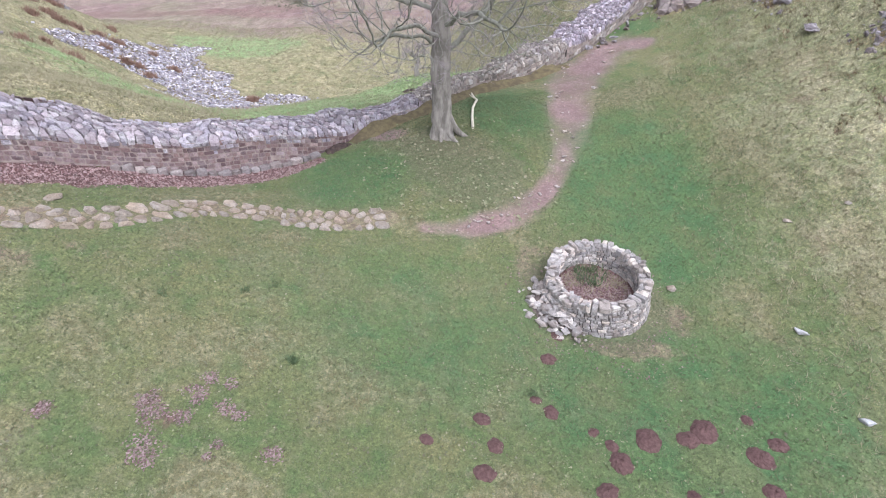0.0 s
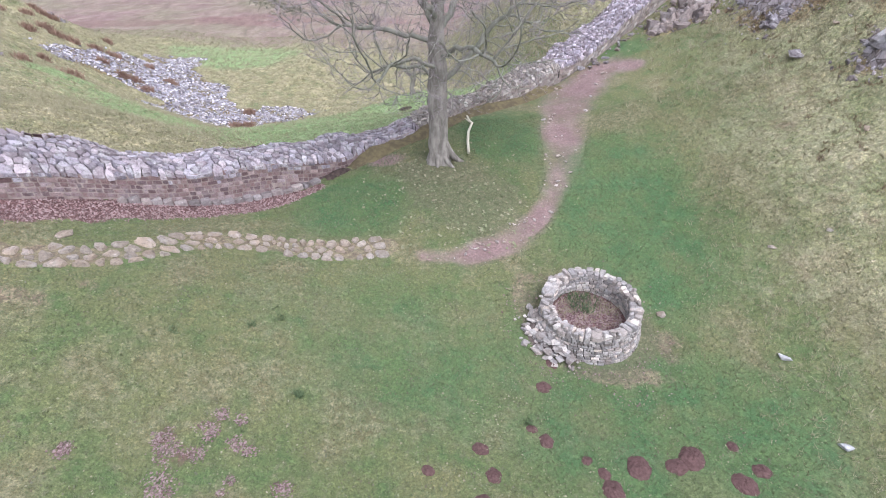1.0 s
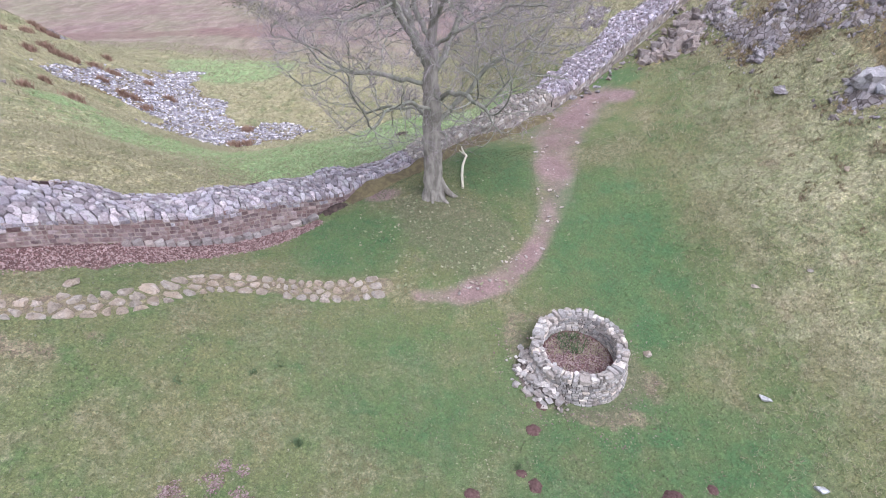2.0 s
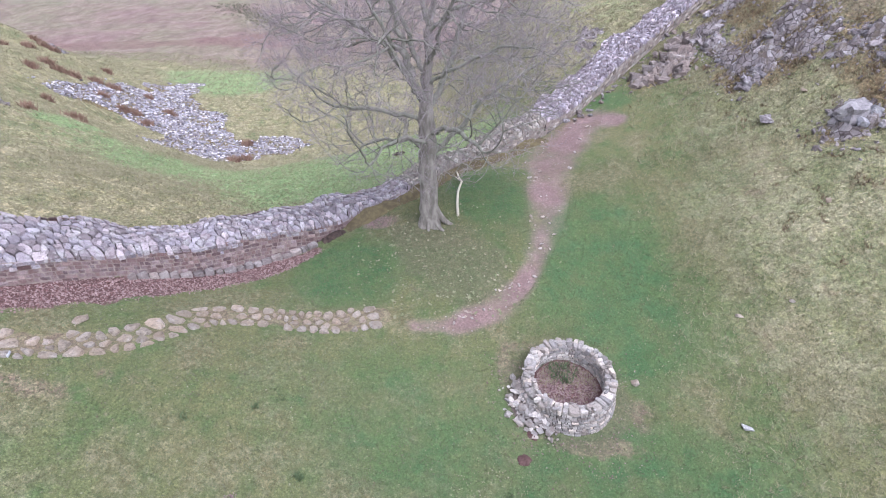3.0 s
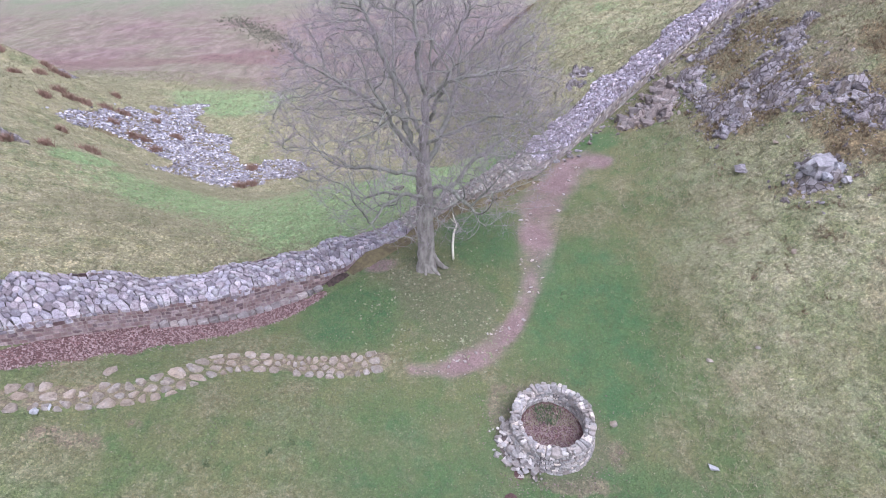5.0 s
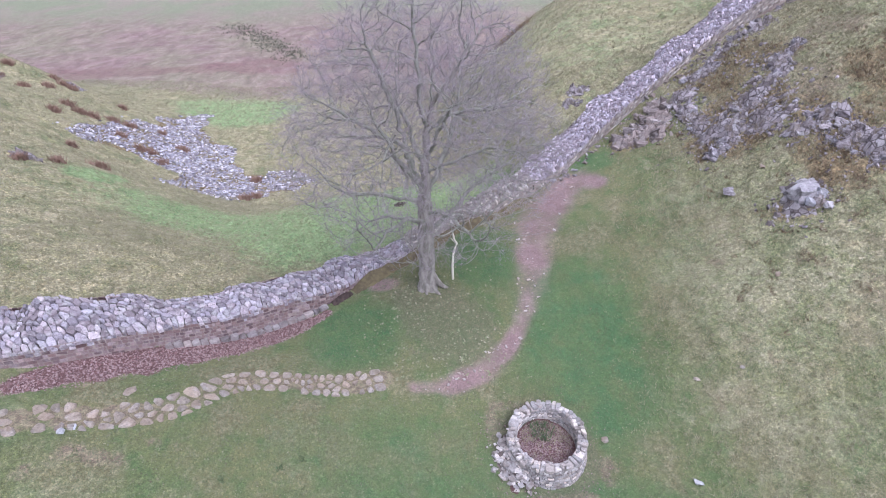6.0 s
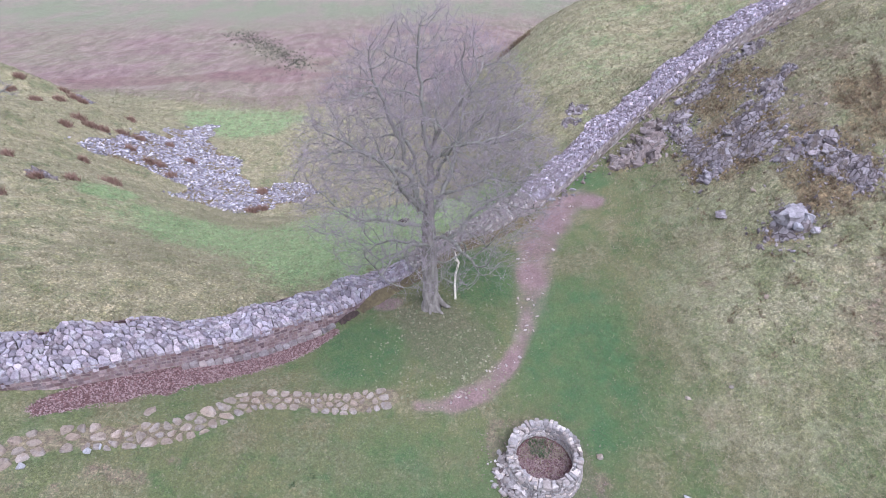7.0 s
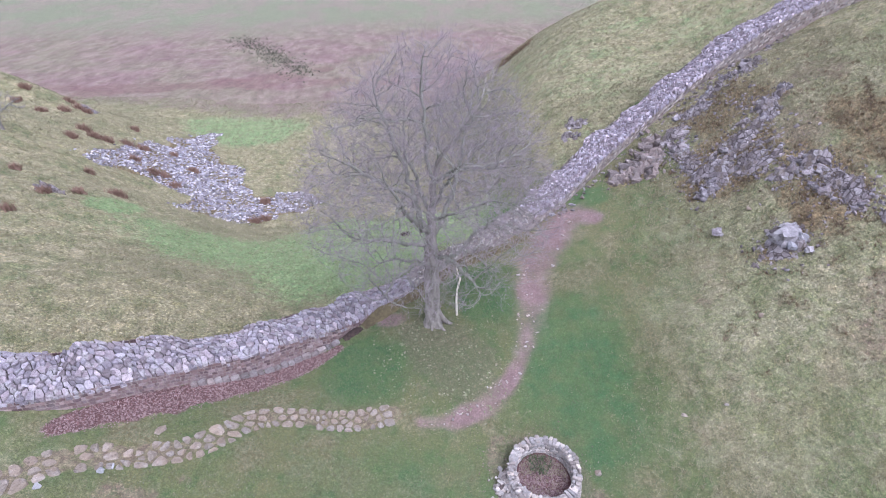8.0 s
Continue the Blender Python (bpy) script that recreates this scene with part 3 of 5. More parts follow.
def cells(width, depth, size, rnd, gap=0.03, jitter=0.42, aspect=1.2, relax=0):
    """Irregular polygons that fill a strip of that width and depth, evened out relax times."""
    pts = []
    rows = max(1, round(depth / size))
    for r in range(rows):
        step = size * aspect
        off = rnd.uniform(0, step)
        for i in range(int(width / step) + 1):
            if rnd.random() < 0.2:
                continue
            for _ in range(2 if rnd.random() < 0.3 else 1):
                pts.append(((i * step + off + rnd.uniform(-jitter, jitter) * step), (r + 0.5 + rnd.uniform(-jitter, jitter) * 0.8) * depth / rows))
    pts = np.array([p for p in pts if 0 <= p[0] <= width])
    for turn in range(relax + 1):
        out, share = [], gap if turn == relax else 0.0
        order = np.argsort(pts[:, 0])
        pts = pts[order]
        lo, hi = np.searchsorted(pts[:, 0], pts[:, 0] - 3.2 * size), np.searchsorted(pts[:, 0], pts[:, 0] + 3.2 * size)
        for k, c in enumerate(pts):
            poly = [np.array(q) for q in ((max(c[0] - size * 1.3, 0), 0.0), (min(c[0] + size * 1.3, width), 0.0), (min(c[0] + size * 1.3, width), depth), (max(c[0] - size * 1.3, 0), depth))]
            close = pts[lo[k]:hi[k]]
            d = np.hypot(*(close - c).T)
            for q in close[(d > 1e-6) & (d < 3.2 * size)]:
                m, n = (c + q) / 2, (q - c) / math.hypot(*(q - c))
                lim = m @ n - share / 2
                clipped = []
                for a, b in zip(poly, poly[1:] + poly[:1]):
                    da, db = a @ n - lim, b @ n - lim
                    if da <= 0:
                        clipped.append(a)
                    if da * db < 0:
                        clipped.append(a + (b - a) * da / (da - db))
                poly = clipped
                if len(poly) < 3:
                    break
            if len(poly) >= 3:
                p = np.array(poly)
                keep = np.hypot(*(p - np.roll(p, 1, 0)).T) > 0.03
                if keep.sum() >= 3:
                    out.append(p[keep])
        if turn < relax:
            pts = np.array([q.mean(0) for q in out])
    return out


class Line:
    """A smooth course through (x, y, extra ...) nodes, read by its length."""

    def __init__(self, nodes):
        a = np.array(nodes, float)
        t = np.arange(len(a))
        fine = np.linspace(0, len(a) - 1, len(a) * 20)
        self.a = np.stack([weights(t.astype(float), fine) @ a[:, k] for k in range(a.shape[1])], 1)
        d = np.hypot(*np.diff(self.a[:, :2], axis=0).T)
        self.s = np.concatenate([[0], np.cumsum(d)])
        self.length = self.s[-1]

    def at(self, s):
        p = [np.interp(s, self.s, self.a[:, k]) for k in range(self.a.shape[1])]
        q, r = (np.array([np.interp(v, self.s, self.a[:, k]) for k in (0, 1)]) for v in (s - 0.3, s + 0.3))
        d = (r - q) / np.hypot(*(r - q))
        return p, np.array([-d[1], d[0]])


ROCK_SHAPES = {}


def rock_mesh(material, kind, rnd):
    """One of sixteen angular stones, shared by many."""
    key = (material.name, kind)
    if key not in ROCK_SHAPES:
        rs = np.random.RandomState(100 + kind)
        bm = bmesh.new()
        # corners of a skewed block, each broken into two or three, and their hull
        pts = []
        if kind % 3 == 0:
            for c in itertools.product((-1, 1), repeat=3):
                for _ in range(rs.randint(1, 4)):
                    pts.append(np.array(c) * rs.uniform(0.4, 1.0, 3))
        else:
            for _ in range(15):
                c = rs.normal(0, 1, 3)
                pts.append(c / np.linalg.norm(c) * rs.uniform(0.75, 1.0))
        p = np.array(pts) @ (np.eye(3) + rs.normal(0, 0.16, (3, 3)))
        p -= (p.max(0) + p.min(0)) / 2
        p /= p.max(0) - p.min(0)
        for q in p:
            bm.verts.new(q)
        hull = bmesh.ops.convex_hull(bm, input=bm.verts)
        bmesh.ops.delete(bm, geom=list({g for g in hull["geom_interior"] + hull["geom_unused"] if isinstance(g, bmesh.types.BMVert)}), context="VERTS")
        if material in (ROCK, RIB, SLAB):
            bmesh.ops.triangulate(bm, faces=bm.faces[:])
            bmesh.ops.subdivide_edges(bm, edges=bm.edges[:], cuts=1 if material is RIB else 2, use_grid_fill=True)
            for q in bm.verts:
                q.co += Vector(rs.normal(0, 0.035, 3) * (1, 1, 0.8))
        else:
            bmesh.ops.bevel(bm, geom=bm.edges[:], offset=0.04, segments=1, affect="EDGES")
            for q in bm.verts:
                q.co += Vector(rs.normal(0, 0.012, 3))
        me = bpy.data.meshes.new("stone_shape")
        bm.to_mesh(me)
        bm.free()
        me.materials.append(material)
        ROCK_SHAPES[key] = me
    return ROCK_SHAPES[key]


# ---- the Roman wall: south edge nodes x, y, top there, top at the back, width ----
WALL = Line([
    (-30.0, 10.4, 9.4, 10.2, 1.9), (-25.0, 11.3, 7.9, 8.7, 1.9), (-20.0, 12.4, 6.1, 6.7, 1.9), (-16.4, 13.3, 4.95, 5.6, 1.9), (-14.1, 14.05, 4.65, 5.3, 1.95), (-12.4, 15.35, 4.1, 4.85, 1.9), (-11.3, 16.25, 3.6, 4.3, 1.85), (-10.3, 17.05, 3.15, 3.45, 1.85),
    (-8.8, 18.1, 2.7, 2.68, 1.9), (-6.6, 19.75, 2.34, 2.5, 1.9), (-5.0, 20.95, 1.9, 2.12, 1.85), (-4.1, 21.9, 1.65, 1.8, 1.8), (-3.2, 22.75, 1.7, 1.8, 1.7), (-1.6, 23.9, 1.9, 1.95, 1.4), (-0.4, 24.9, 2.0, 2.05, 1.2),
    (1.2, 26.9, 2.2, 2.3, 1.0), (2.7, 27.8, 2.4, 2.5, 1.05), (4.5, 28.9, 2.7, 2.85, 1.2), (6.5, 30.3, 3.1, 3.3, 1.6), (8.3, 31.6, 3.6, 3.7, 2.0), (10.0, 33.0, 4.4, 4.5, 2.0), (11.7, 34.4, 5.4, 5.45, 2.1),
    (14.9, 36.6, 7.15, 7.15, 2.1), (18.2, 38.2, 9.2, 9.2, 2.1), (21.8, 39.9, 11.4, 11.4, 2.2), (25.0, 41.0, 13.1, 13.1, 2.3), (28.5, 41.6, 14.6, 14.6, 2.4), (36.0, 43.0, 17.0, 17.0, 2.4), (46.0, 46.0, 19.5, 19.5, 2.4)])


def wall_point(s, u, sink=0.0):
    """A point on the wall's top, s metres along and the share u of its width from the south edge."""
    (x, y, zs, zn, w), n = WALL.at(s)
    n = n * (1 + 0.09 * math.tanh(5 * math.sin(1.9 * s + 1.3 * math.sin(0.7 * s))))
    bump = -0.10 * max(0.0, 1 - u / 0.16) ** 2 + 0.05 * math.sin(2.1 * s + 3 * u) + 0.04 * math.sin(0.9 * s + 1) + 0.12 * u * math.tanh(4 * math.sin(1.15 * s + 0.6 * math.sin(0.4 * s)))
    return np.array([x + n[0] * w * u, y + n[1] * w * u, zs + (zn - zs) * u + bump + 0.10 * math.sin(math.pi * u) - sink])


HOLE = (-6.62, 19.78, 0.93)


def build_wall(s0, s1, label, cap_size, face_rows, cap_mat, face_mat, rest_cap, rest_face, singles, lean, loose):
    wall = thing("stone_wall", (*wall_point((s0 + s1) / 2, 0.5)[:2], hgt(*wall_point((s0 + s1) / 2, 0.5)[:2])), label, "wall", kind="structure")
    rnd = random.Random(int(s0 * 10) + 3)
    # the mortared core
    v, f = [], []
    ss = np.arange(s0, s1 + 0.01, 0.4)
    for s in ss:
        (x, y, zs, zn, w), n = WALL.at(s)
        a, b = np.array([x, y]) + n * 0.07, wall_point(s, 0.97)[:2]
        ga, gb = hgt(*a) - 0.4, hgt(*b) - 0.4
        v += [(*a, ga), (*a, wall_point(s, 0)[2] - 0.06), (*((a + b) / 2), wall_point(s, 0.5)[2] - 0.06), (*b, wall_point(s, 1)[2] - 0.06), (*b, gb)]
    for k in range(len(ss) - 1):
        for j in range(4):
            f.append((5 * k + j, 5 * k + 5 + j, 5 * k + 6 + j, 5 * k + 1 + j))
    f += [(0, 1, 2, 3, 4), tuple(5 * (len(ss) - 1) + j for j in (4, 3, 2, 1, 0))]
    link_mesh("core", v, f, CORE, wall)
    # the mortar between the coursed stones of the south face
    v, f = [], []
    for s in ss:
        (x, y, zs, zn, w), n = WALL.at(s)
        a = np.array([x, y]) + n * 0.032
        v += [(*a, hgt(*a) - 0.3), (*a, zs - 0.09)]
    f = [(2 * k, 2 * k + 2, 2 * k + 3, 2 * k + 1) for k in range(len(ss) - 1)]
    link_mesh("mortar", v, f, MORTAR, wall)
    caps = Pile("capstone", cap_mat, rest_cap, wall)
    for poly in cells(s1 - s0, 1.9, cap_size, rnd, 0.032, 0.5, 1.15, 1 if lean else 0):
        poly = rounded(poly, 0.13)
        poly = poly + NR.uniform(-0.016, 0.016, poly.shape)
        out = np.array([wall_point(s0 + p[0], p[1] / 1.9) for p in poly])
        out[:, 2] += NR.uniform(-0.012, 0.012, len(out)) + rnd.uniform(-0.04, 0.04)
        c = out.mean(0)
        tilt = np.array([rnd.uniform(-0.2, 0.2), rnd.uniform(-0.2, 0.2), 1.0])
        caps.add(*slab(out, tilt / np.linalg.norm(tilt), 0.12, rnd.uniform(0.006, 0.03), rnd.uniform(0.8, 0.94)), singles and -13.0 < c[0] < -3.7)
    # loose stones lying about on the top
    shapes = [rock_mesh(rest_cap, 2 + k, rnd) for k in range(8)]
    shapes = [(np.array([q.co for q in me.vertices]), [tuple(q.vertices) for q in me.polygons]) for me in shapes]
    for _ in range(int((s1 - s0) * loose)):
        at = wall_point(rnd.uniform(s0, s1), rnd.random() ** 0.8, -0.02)
        a, b = rnd.choice(shapes)
        q = cap_size * rnd.uniform(0.35, 1.05)
        m = np.array(Euler((rnd.uniform(-0.9, 0.9), rnd.uniform(-0.9, 0.9), rnd.uniform(0, 6.3))).to_matrix())
        caps.add((a * (q * rnd.uniform(1, 1.6), q, q * 0.75)) @ m.T + at, b, False)
    caps.close("capstone_rest")
    # grey stones that run down over the upper courses
    edge = Pile("edge_stone", cap_mat, rest_cap, wall, 0)
    faces = Pile("face_stone", face_mat, rest_face, wall)
    for side in (0, 1):
        s = s0
        row_h = 0.165
        for r in range(face_rows):
            s = s0 + rnd.uniform(0, 0.2)
            while s < s1 - 0.1:
                ln = rnd.choice((0.14, 0.18, 0.21, 0.25, 0.29, 0.34))
                (x, y, zs, zn, w), n = WALL.at(s + ln / 2)
                nn = -n if side == 0 else n
                ends = []
                for q in (s + 0.013, s + ln - 0.013):
                    (qx, qy, qs, qn, qw), m = WALL.at(q)
                    ends.append((np.array([qx, qy]) + (m * 0.03 if side == 0 else m * (qw - 0.03)), (qs if side == 0 else qn) - 0.10 - r * row_h))
                base, top = (ends[0][0] + ends[1][0]) / 2, min(ends[0][1], ends[1][1])
                gone = lean and side == 0 and math.hypot((base[0] - HOLE[0]) * 1.2, (top - row_h / 2 - HOLE[2]) * 1.5) < 0.2
                if not gone and top - row_h > hgt(*base) - 0.12 and (side == 0 or r < 4):
                    (pa, ta), (pb, tb) = ends
                    pts = [np.array([*pa, ta - 0.012]), np.array([*pb, tb - 0.012]), np.array([*pb, tb - row_h + 0.012]), np.array([*pa, ta - row_h + 0.012])]
                    pts = np.array(pts) + NR.uniform(-0.012, 0.012, (4, 3))
                    pts = rounded(pts, 0.11)
                    if side == 0:
                        pts = pts[::-1]
                    down = lean and side == 0 and rnd.random() < (0.6, 0.3, 0.1, 0.04)[r] * (1.0 if math.sin(0.8 * s + 0.5) > -0.3 else 0.4) if r < 4 else False
                    (edge if down else faces).add(*slab(pts, (*nn, 0.12), 0.05, rnd.uniform(0.004, 0.02) + 0.03 * down, 0.87), singles and side == 0 and -13.5 < x < -4)
                s += ln
    faces.close("face_stone_rest")
    edge.close("edge_stone_rest")
    return wall


def s_of_x(x):
    return float(np.interp(x, WALL.a[:, 0], WALL.s))


build_wall(0, s_of_x(-0.9), "broad grey rubble-topped stone wall with brown coursed face", 0.225, 9, CAP, FACE, CAP_ALL, FACE_ALL, True, True, 3)
build_wall(s_of_x(-0.9), s_of_x(6.6), "low lichened dry stone wall behind the bare tree", 0.2, 6, LOW, LOW, LOW, LOW, False, False, 26)
build_wall(s_of_x(6.62), WALL.length, "pale rubble-topped stone wall climbing the crag", 0.15, 7, UPPER, LOW, UPPER, LOW, False, False, 30)


def wall_hole():
    """A flat dark sheet: painted shade of a gap where stones have fallen out of the face."""
    (x, y, *_), n = WALL.at(s_of_x(HOLE[0]))
    d = np.array([n[1], -n[0]])
    v = []
    for i in range(12):
        a = 2 * math.pi * i / 12
        q = np.array([x, y]) + n * 0.022 + d * 0.21 * math.cos(a) * (1 + 0.2 * math.sin(3 * a))
        v.append((*q, HOLE[2] + 0.13 * math.sin(a)))
    q = np.array([x, y]) + n * 0.028
    v.append((*q, HOLE[2]))
    tagged(link_mesh("wall_hole", v, [(i, (i + 1) % 12, 12) for i in range(12)], SOIL_SHADE), "dark sheet as painted shade where stones fell out of the wall face", "hole", kind="structure")


wall_hole()


def footing():
    """A stepped course of grey blocks along the foot of the broad wall."""
    rnd = random.Random(31)
    foot = thing("footing_course", (-8.4, 18.1, hgt(-8.4, 18.1)), "stepped grey footing blocks along the wall foot", "footing", kind="structure")
    s, end = s_of_x(-10.9), s_of_x(-5.2)
    while s < end:
        ln = rnd.uniform(0.3, 0.5)
        (x, y, *_), n = WALL.at(s + ln / 2)
        d = np.array([n[1], -n[0]])
        a = np.array([x, y]) - n * 0.14
        z = hgt(*a) + 0.13 + rnd.uniform(-0.05, 0.04)
        pts = np.array([(*(a + d * u - n * w), z) for u, w in ((-ln / 2 + 0.02, -0.16), (-ln / 2 + 0.02, 0.13), (ln / 2 - 0.02, 0.13), (ln / 2 - 0.02, -0.16))]) + NR.uniform(-0.02, 0.02, (4, 3))
        v, f = slab(rounded(pts, 0.12), (0, 0, 1), 0.3, 0.03, 0.88)
        link_mesh("footing_block", v, f, FOOT, foot, origin=v.mean(0))
        s += ln
    # a low dark soil strip where the face ends, its colour standing for a hollow's shade
    v, f = [], []
    for i in range(13):
        t = i / 12
        x, y = -4.72 + 0.95 * t, 20.93 + 0.80 * t
        g, h = hgt(x, y), 0.13 * math.sin(math.pi * min(1, 0.12 + t * 0.95)) ** 0.6
        for k, (off, dz) in enumerate(((-0.18, -0.03), (-0.02, 0.6 * h), (0.12, h), (0.32, h - 0.03))):
            v.append((x - 0.66 * off + R.uniform(-0.02, 0.02), y + 0.75 * off, g + dz + R.uniform(-0.03, 0.03)))
    for i in range(12):
        for k in range(3):
            f.append((4 * i + k, 4 * i + 4 + k, 4 * i + 5 + k, 4 * i + 1 + k))
    tagged(link_mesh("eroded_hollow", v, f, SOIL_SHADE), "dark soil strip with painted hollow shade at the end of the wall face", "hollow", kind="structure")


footing()

def loose_stone(name, x, y, size, material, label, group="", sink=0.3, turn=None, parent=None, rnd=R, z=None, tip=0.3, kind=None):
    ob = new(name, rock_mesh(material, rnd.randrange(2, 16) if kind is None else kind, rnd))
    turned = Euler((rnd.uniform(-tip, tip), rnd.uniform(-tip, tip), rnd.uniform(0, 6.3) if turn is None else turn))
    ob.matrix_basis = Matrix.LocRotScale((x, y, (hgt(x, y) if z is None else z) + size[2] * (0.5 - sink)), turned, size)
    if parent is not None:
        ob.parent = parent
        ob.matrix_parent_inverse = Matrix.Translation(parent.location).inverted()
    else:
        tagged(ob, label, "stone", group)
    return ob


# ---- round stone fold ----
def build_fold():
    cx, cy = FOLD
    fold = thing("stone_fold", (cx, cy, hgt(cx, cy)), "round grey dry stone fold with a tumbled side, leaves inside", "stone enclosure")
    rnd = random.Random(5)
    ro, ri = 1.51, 1.2

    def top(a):
        return 0.44 + 0.17 * math.sin(a) - 0.22 * max(0, math.cos(a - math.radians(200))) ** 3

    def ground_at(a, r):
        return hgt(cx + r * math.cos(a), cy + r * math.sin(a))
    # core
    v, f, k = [], [], 48
    for i in range(k):
        a = 2 * math.pi * i / k
        c, s = math.cos(a), math.sin(a)
        for r, z in ((ro + 0.1, ground_at(a, ro) - 0.2), (ro - 0.05, top(a) - 0.1), (ri + 0.05, top(a) - 0.1), (ri + 0.05, ground_at(a, ri) - 0.2)):
            v.append((cx + r * c, cy + r * s, z))
    for i in range(k):
        j = (i + 1) % k
        for q in range(3):
            f.append((4 * i + q, 4 * j + q, 4 * j + q + 1, 4 * i + q + 1))
    link_mesh("core", v, f, CORE, fold)
    # cap stones, one across, now and then two
    a = 0.0
    while a < 2 * math.pi - 0.06:
        da = min(rnd.choice((0.10, 0.13, 0.15, 0.18, 0.21, 0.24)), 2 * math.pi - a)
        east = math.cos(a - 0.3) > 0.55
        if east:
            da = min(da, 0.13)
        cut = rnd.uniform(0.3, 0.7) if rnd.random() < (0.85 if east else 0.6) else None
        spans = [(ri - 0.03, ro + 0.03)] if cut is None else [(ri - 0.03, ri + cut * (ro - ri) - 0.012), (ri + cut * (ro - ri) + 0.012, ro + 0.03)]
        for r0, r1 in spans:
            lift, pts = rnd.uniform(-0.055, 0.045), []
            e0, e1 = r0 + rnd.uniform(-0.03, 0.03) * (r0 < ri), r1 + rnd.uniform(-0.05, 0.04) * (r1 > ro)
            for r, b in ((e0, a + 0.010), (e1, a + 0.010), (e1 + 0.02, a + da * 0.5), (e1, a + da - 0.010), (e0, a + da - 0.010)):
                r += rnd.uniform(-0.04, 0.04)
                b += rnd.uniform(-0.022, 0.022)
                pts.append((cx + r * math.cos(b), cy + r * math.sin(b), top(b) + lift + rnd.uniform(-0.012, 0.012)))
            link = slab(rounded(np.array(pts), 0.16), (rnd.uniform(-.12, .12), rnd.uniform(-.12, .12), 1), 0.13, rnd.uniform(0.01, 0.03), 0.86)
            link_mesh("capstone", *link, RING, fold, origin=link[0].mean(0))
        a += da
    # small broken stones lying on the rim
    for _ in range(60):
        b = math.radians(rnd.uniform(140, 290) if rnd.random() < 0.7 else rnd.uniform(0, 360))
        r, q = rnd.uniform(ri - 0.02, ro + 0.04), rnd.uniform(0.08, 0.17)
        loose_stone("rim_stone", cx + r * math.cos(b), cy + r * math.sin(b), (q * rnd.uniform(1, 1.6), q, q * 0.6), RING, "", parent=fold, rnd=rnd, z=top(b) + 0.03, sink=0.1)
    # outer and inner faces
    for radius, sign, name in ((ro, 1, "face_stone"), (ri, -1, "inner_stone")):
        for r in range(13):
            a = rnd.uniform(0, 0.2)
            end = a + 2 * math.pi
            hh = 0.095
            while a < end - 0.03:
                da = min(rnd.uniform(0.08, 0.26) / radius, end - a)
                m = a + da / 2
                z1 = top(m) - 0.06 - r * hh
                if z1 - hh > ground_at(m, radius) - 0.1:
                    pts = []
                    for b, z in ((a + 0.008, z1), (a + da - 0.008, z1), (a + da - 0.008, z1 - hh + 0.015), (a + 0.008, z1 - hh + 0.015)):
                        rr = radius + rnd.uniform(-0.015, 0.015) + (0.012 * r if sign > 0 else 0.0)
                        pts.append((cx + rr * math.cos(b), cy + rr * math.sin(b), z + rnd.uniform(-0.012, 0.012)))
                    if sign > 0:
                        pts = pts[::-1]
                    link = slab(pts, (sign * math.cos(m), sign * math.sin(m), 0.1), 0.1, rnd.uniform(0.006, 0.022), 0.86)
                    link_mesh(name, *link, RING, fold, origin=link[0].mean(0))
                a += da
    return fold


build_fold()


# rubble fallen from the fold's west side
for _ in range(170):
    a = math.radians(R.gauss(207, 21))
    r = 1.35 + abs(R.gauss(0, 0.46))
    if r > 2.35 or not 158 < math.degrees(a) < 252:
        continue
    x, y = FOLD[0] + r * math.cos(a), FOLD[1] + r * math.sin(a)
    s = R.choice((0.08, 0.11, 0.14, 0.17, 0.2, 0.24, 0.3))
    heap = max(0.0, 0.5 * (2.2 - r)) * max(0.0, 1 - (abs(math.degrees(a) - 205) / 55) ** 2)
    loose_stone("rubble_stone", x, y, (s * R.uniform(1.0, 1.7), s, s * R.uniform(0.4, 0.65)), RING, "grey tumbled stone beside the round stone fold", "fold rubble", z=hgt(x, y) + heap * R.uniform(0.85, 1.0), tip=0.4)
# a heap of earth and small rubble under them
v, f = [], []
for i in range(13):
    a = math.radians(158 + 92 * i / 12)
    for j in range(8):
        r = 1.38 + 0.8 * j / 7 * (1 - abs(i - 6) / 9)
        x, y = FOLD[0] + r * math.cos(a), FOLD[1] + r * math.sin(a)
        v.append((x, y, hgt(x, y) + max(-0.06, 0.47 * (2.1 - r) * (1 - (abs(i - 6) / 6.2) ** 2)) + R.uniform(-0.05, 0.03)))
for i in range(12):
    for j in range(7):
        f.append((8 * i + j, 8 * i + j + 1, 8 * i + j + 9, 8 * i + j + 8))
tagged(link_mesh("rubble_heap", v, f, HEAP), "dark heap of earth and small rubble against the fold", "rubble", kind="stuff")

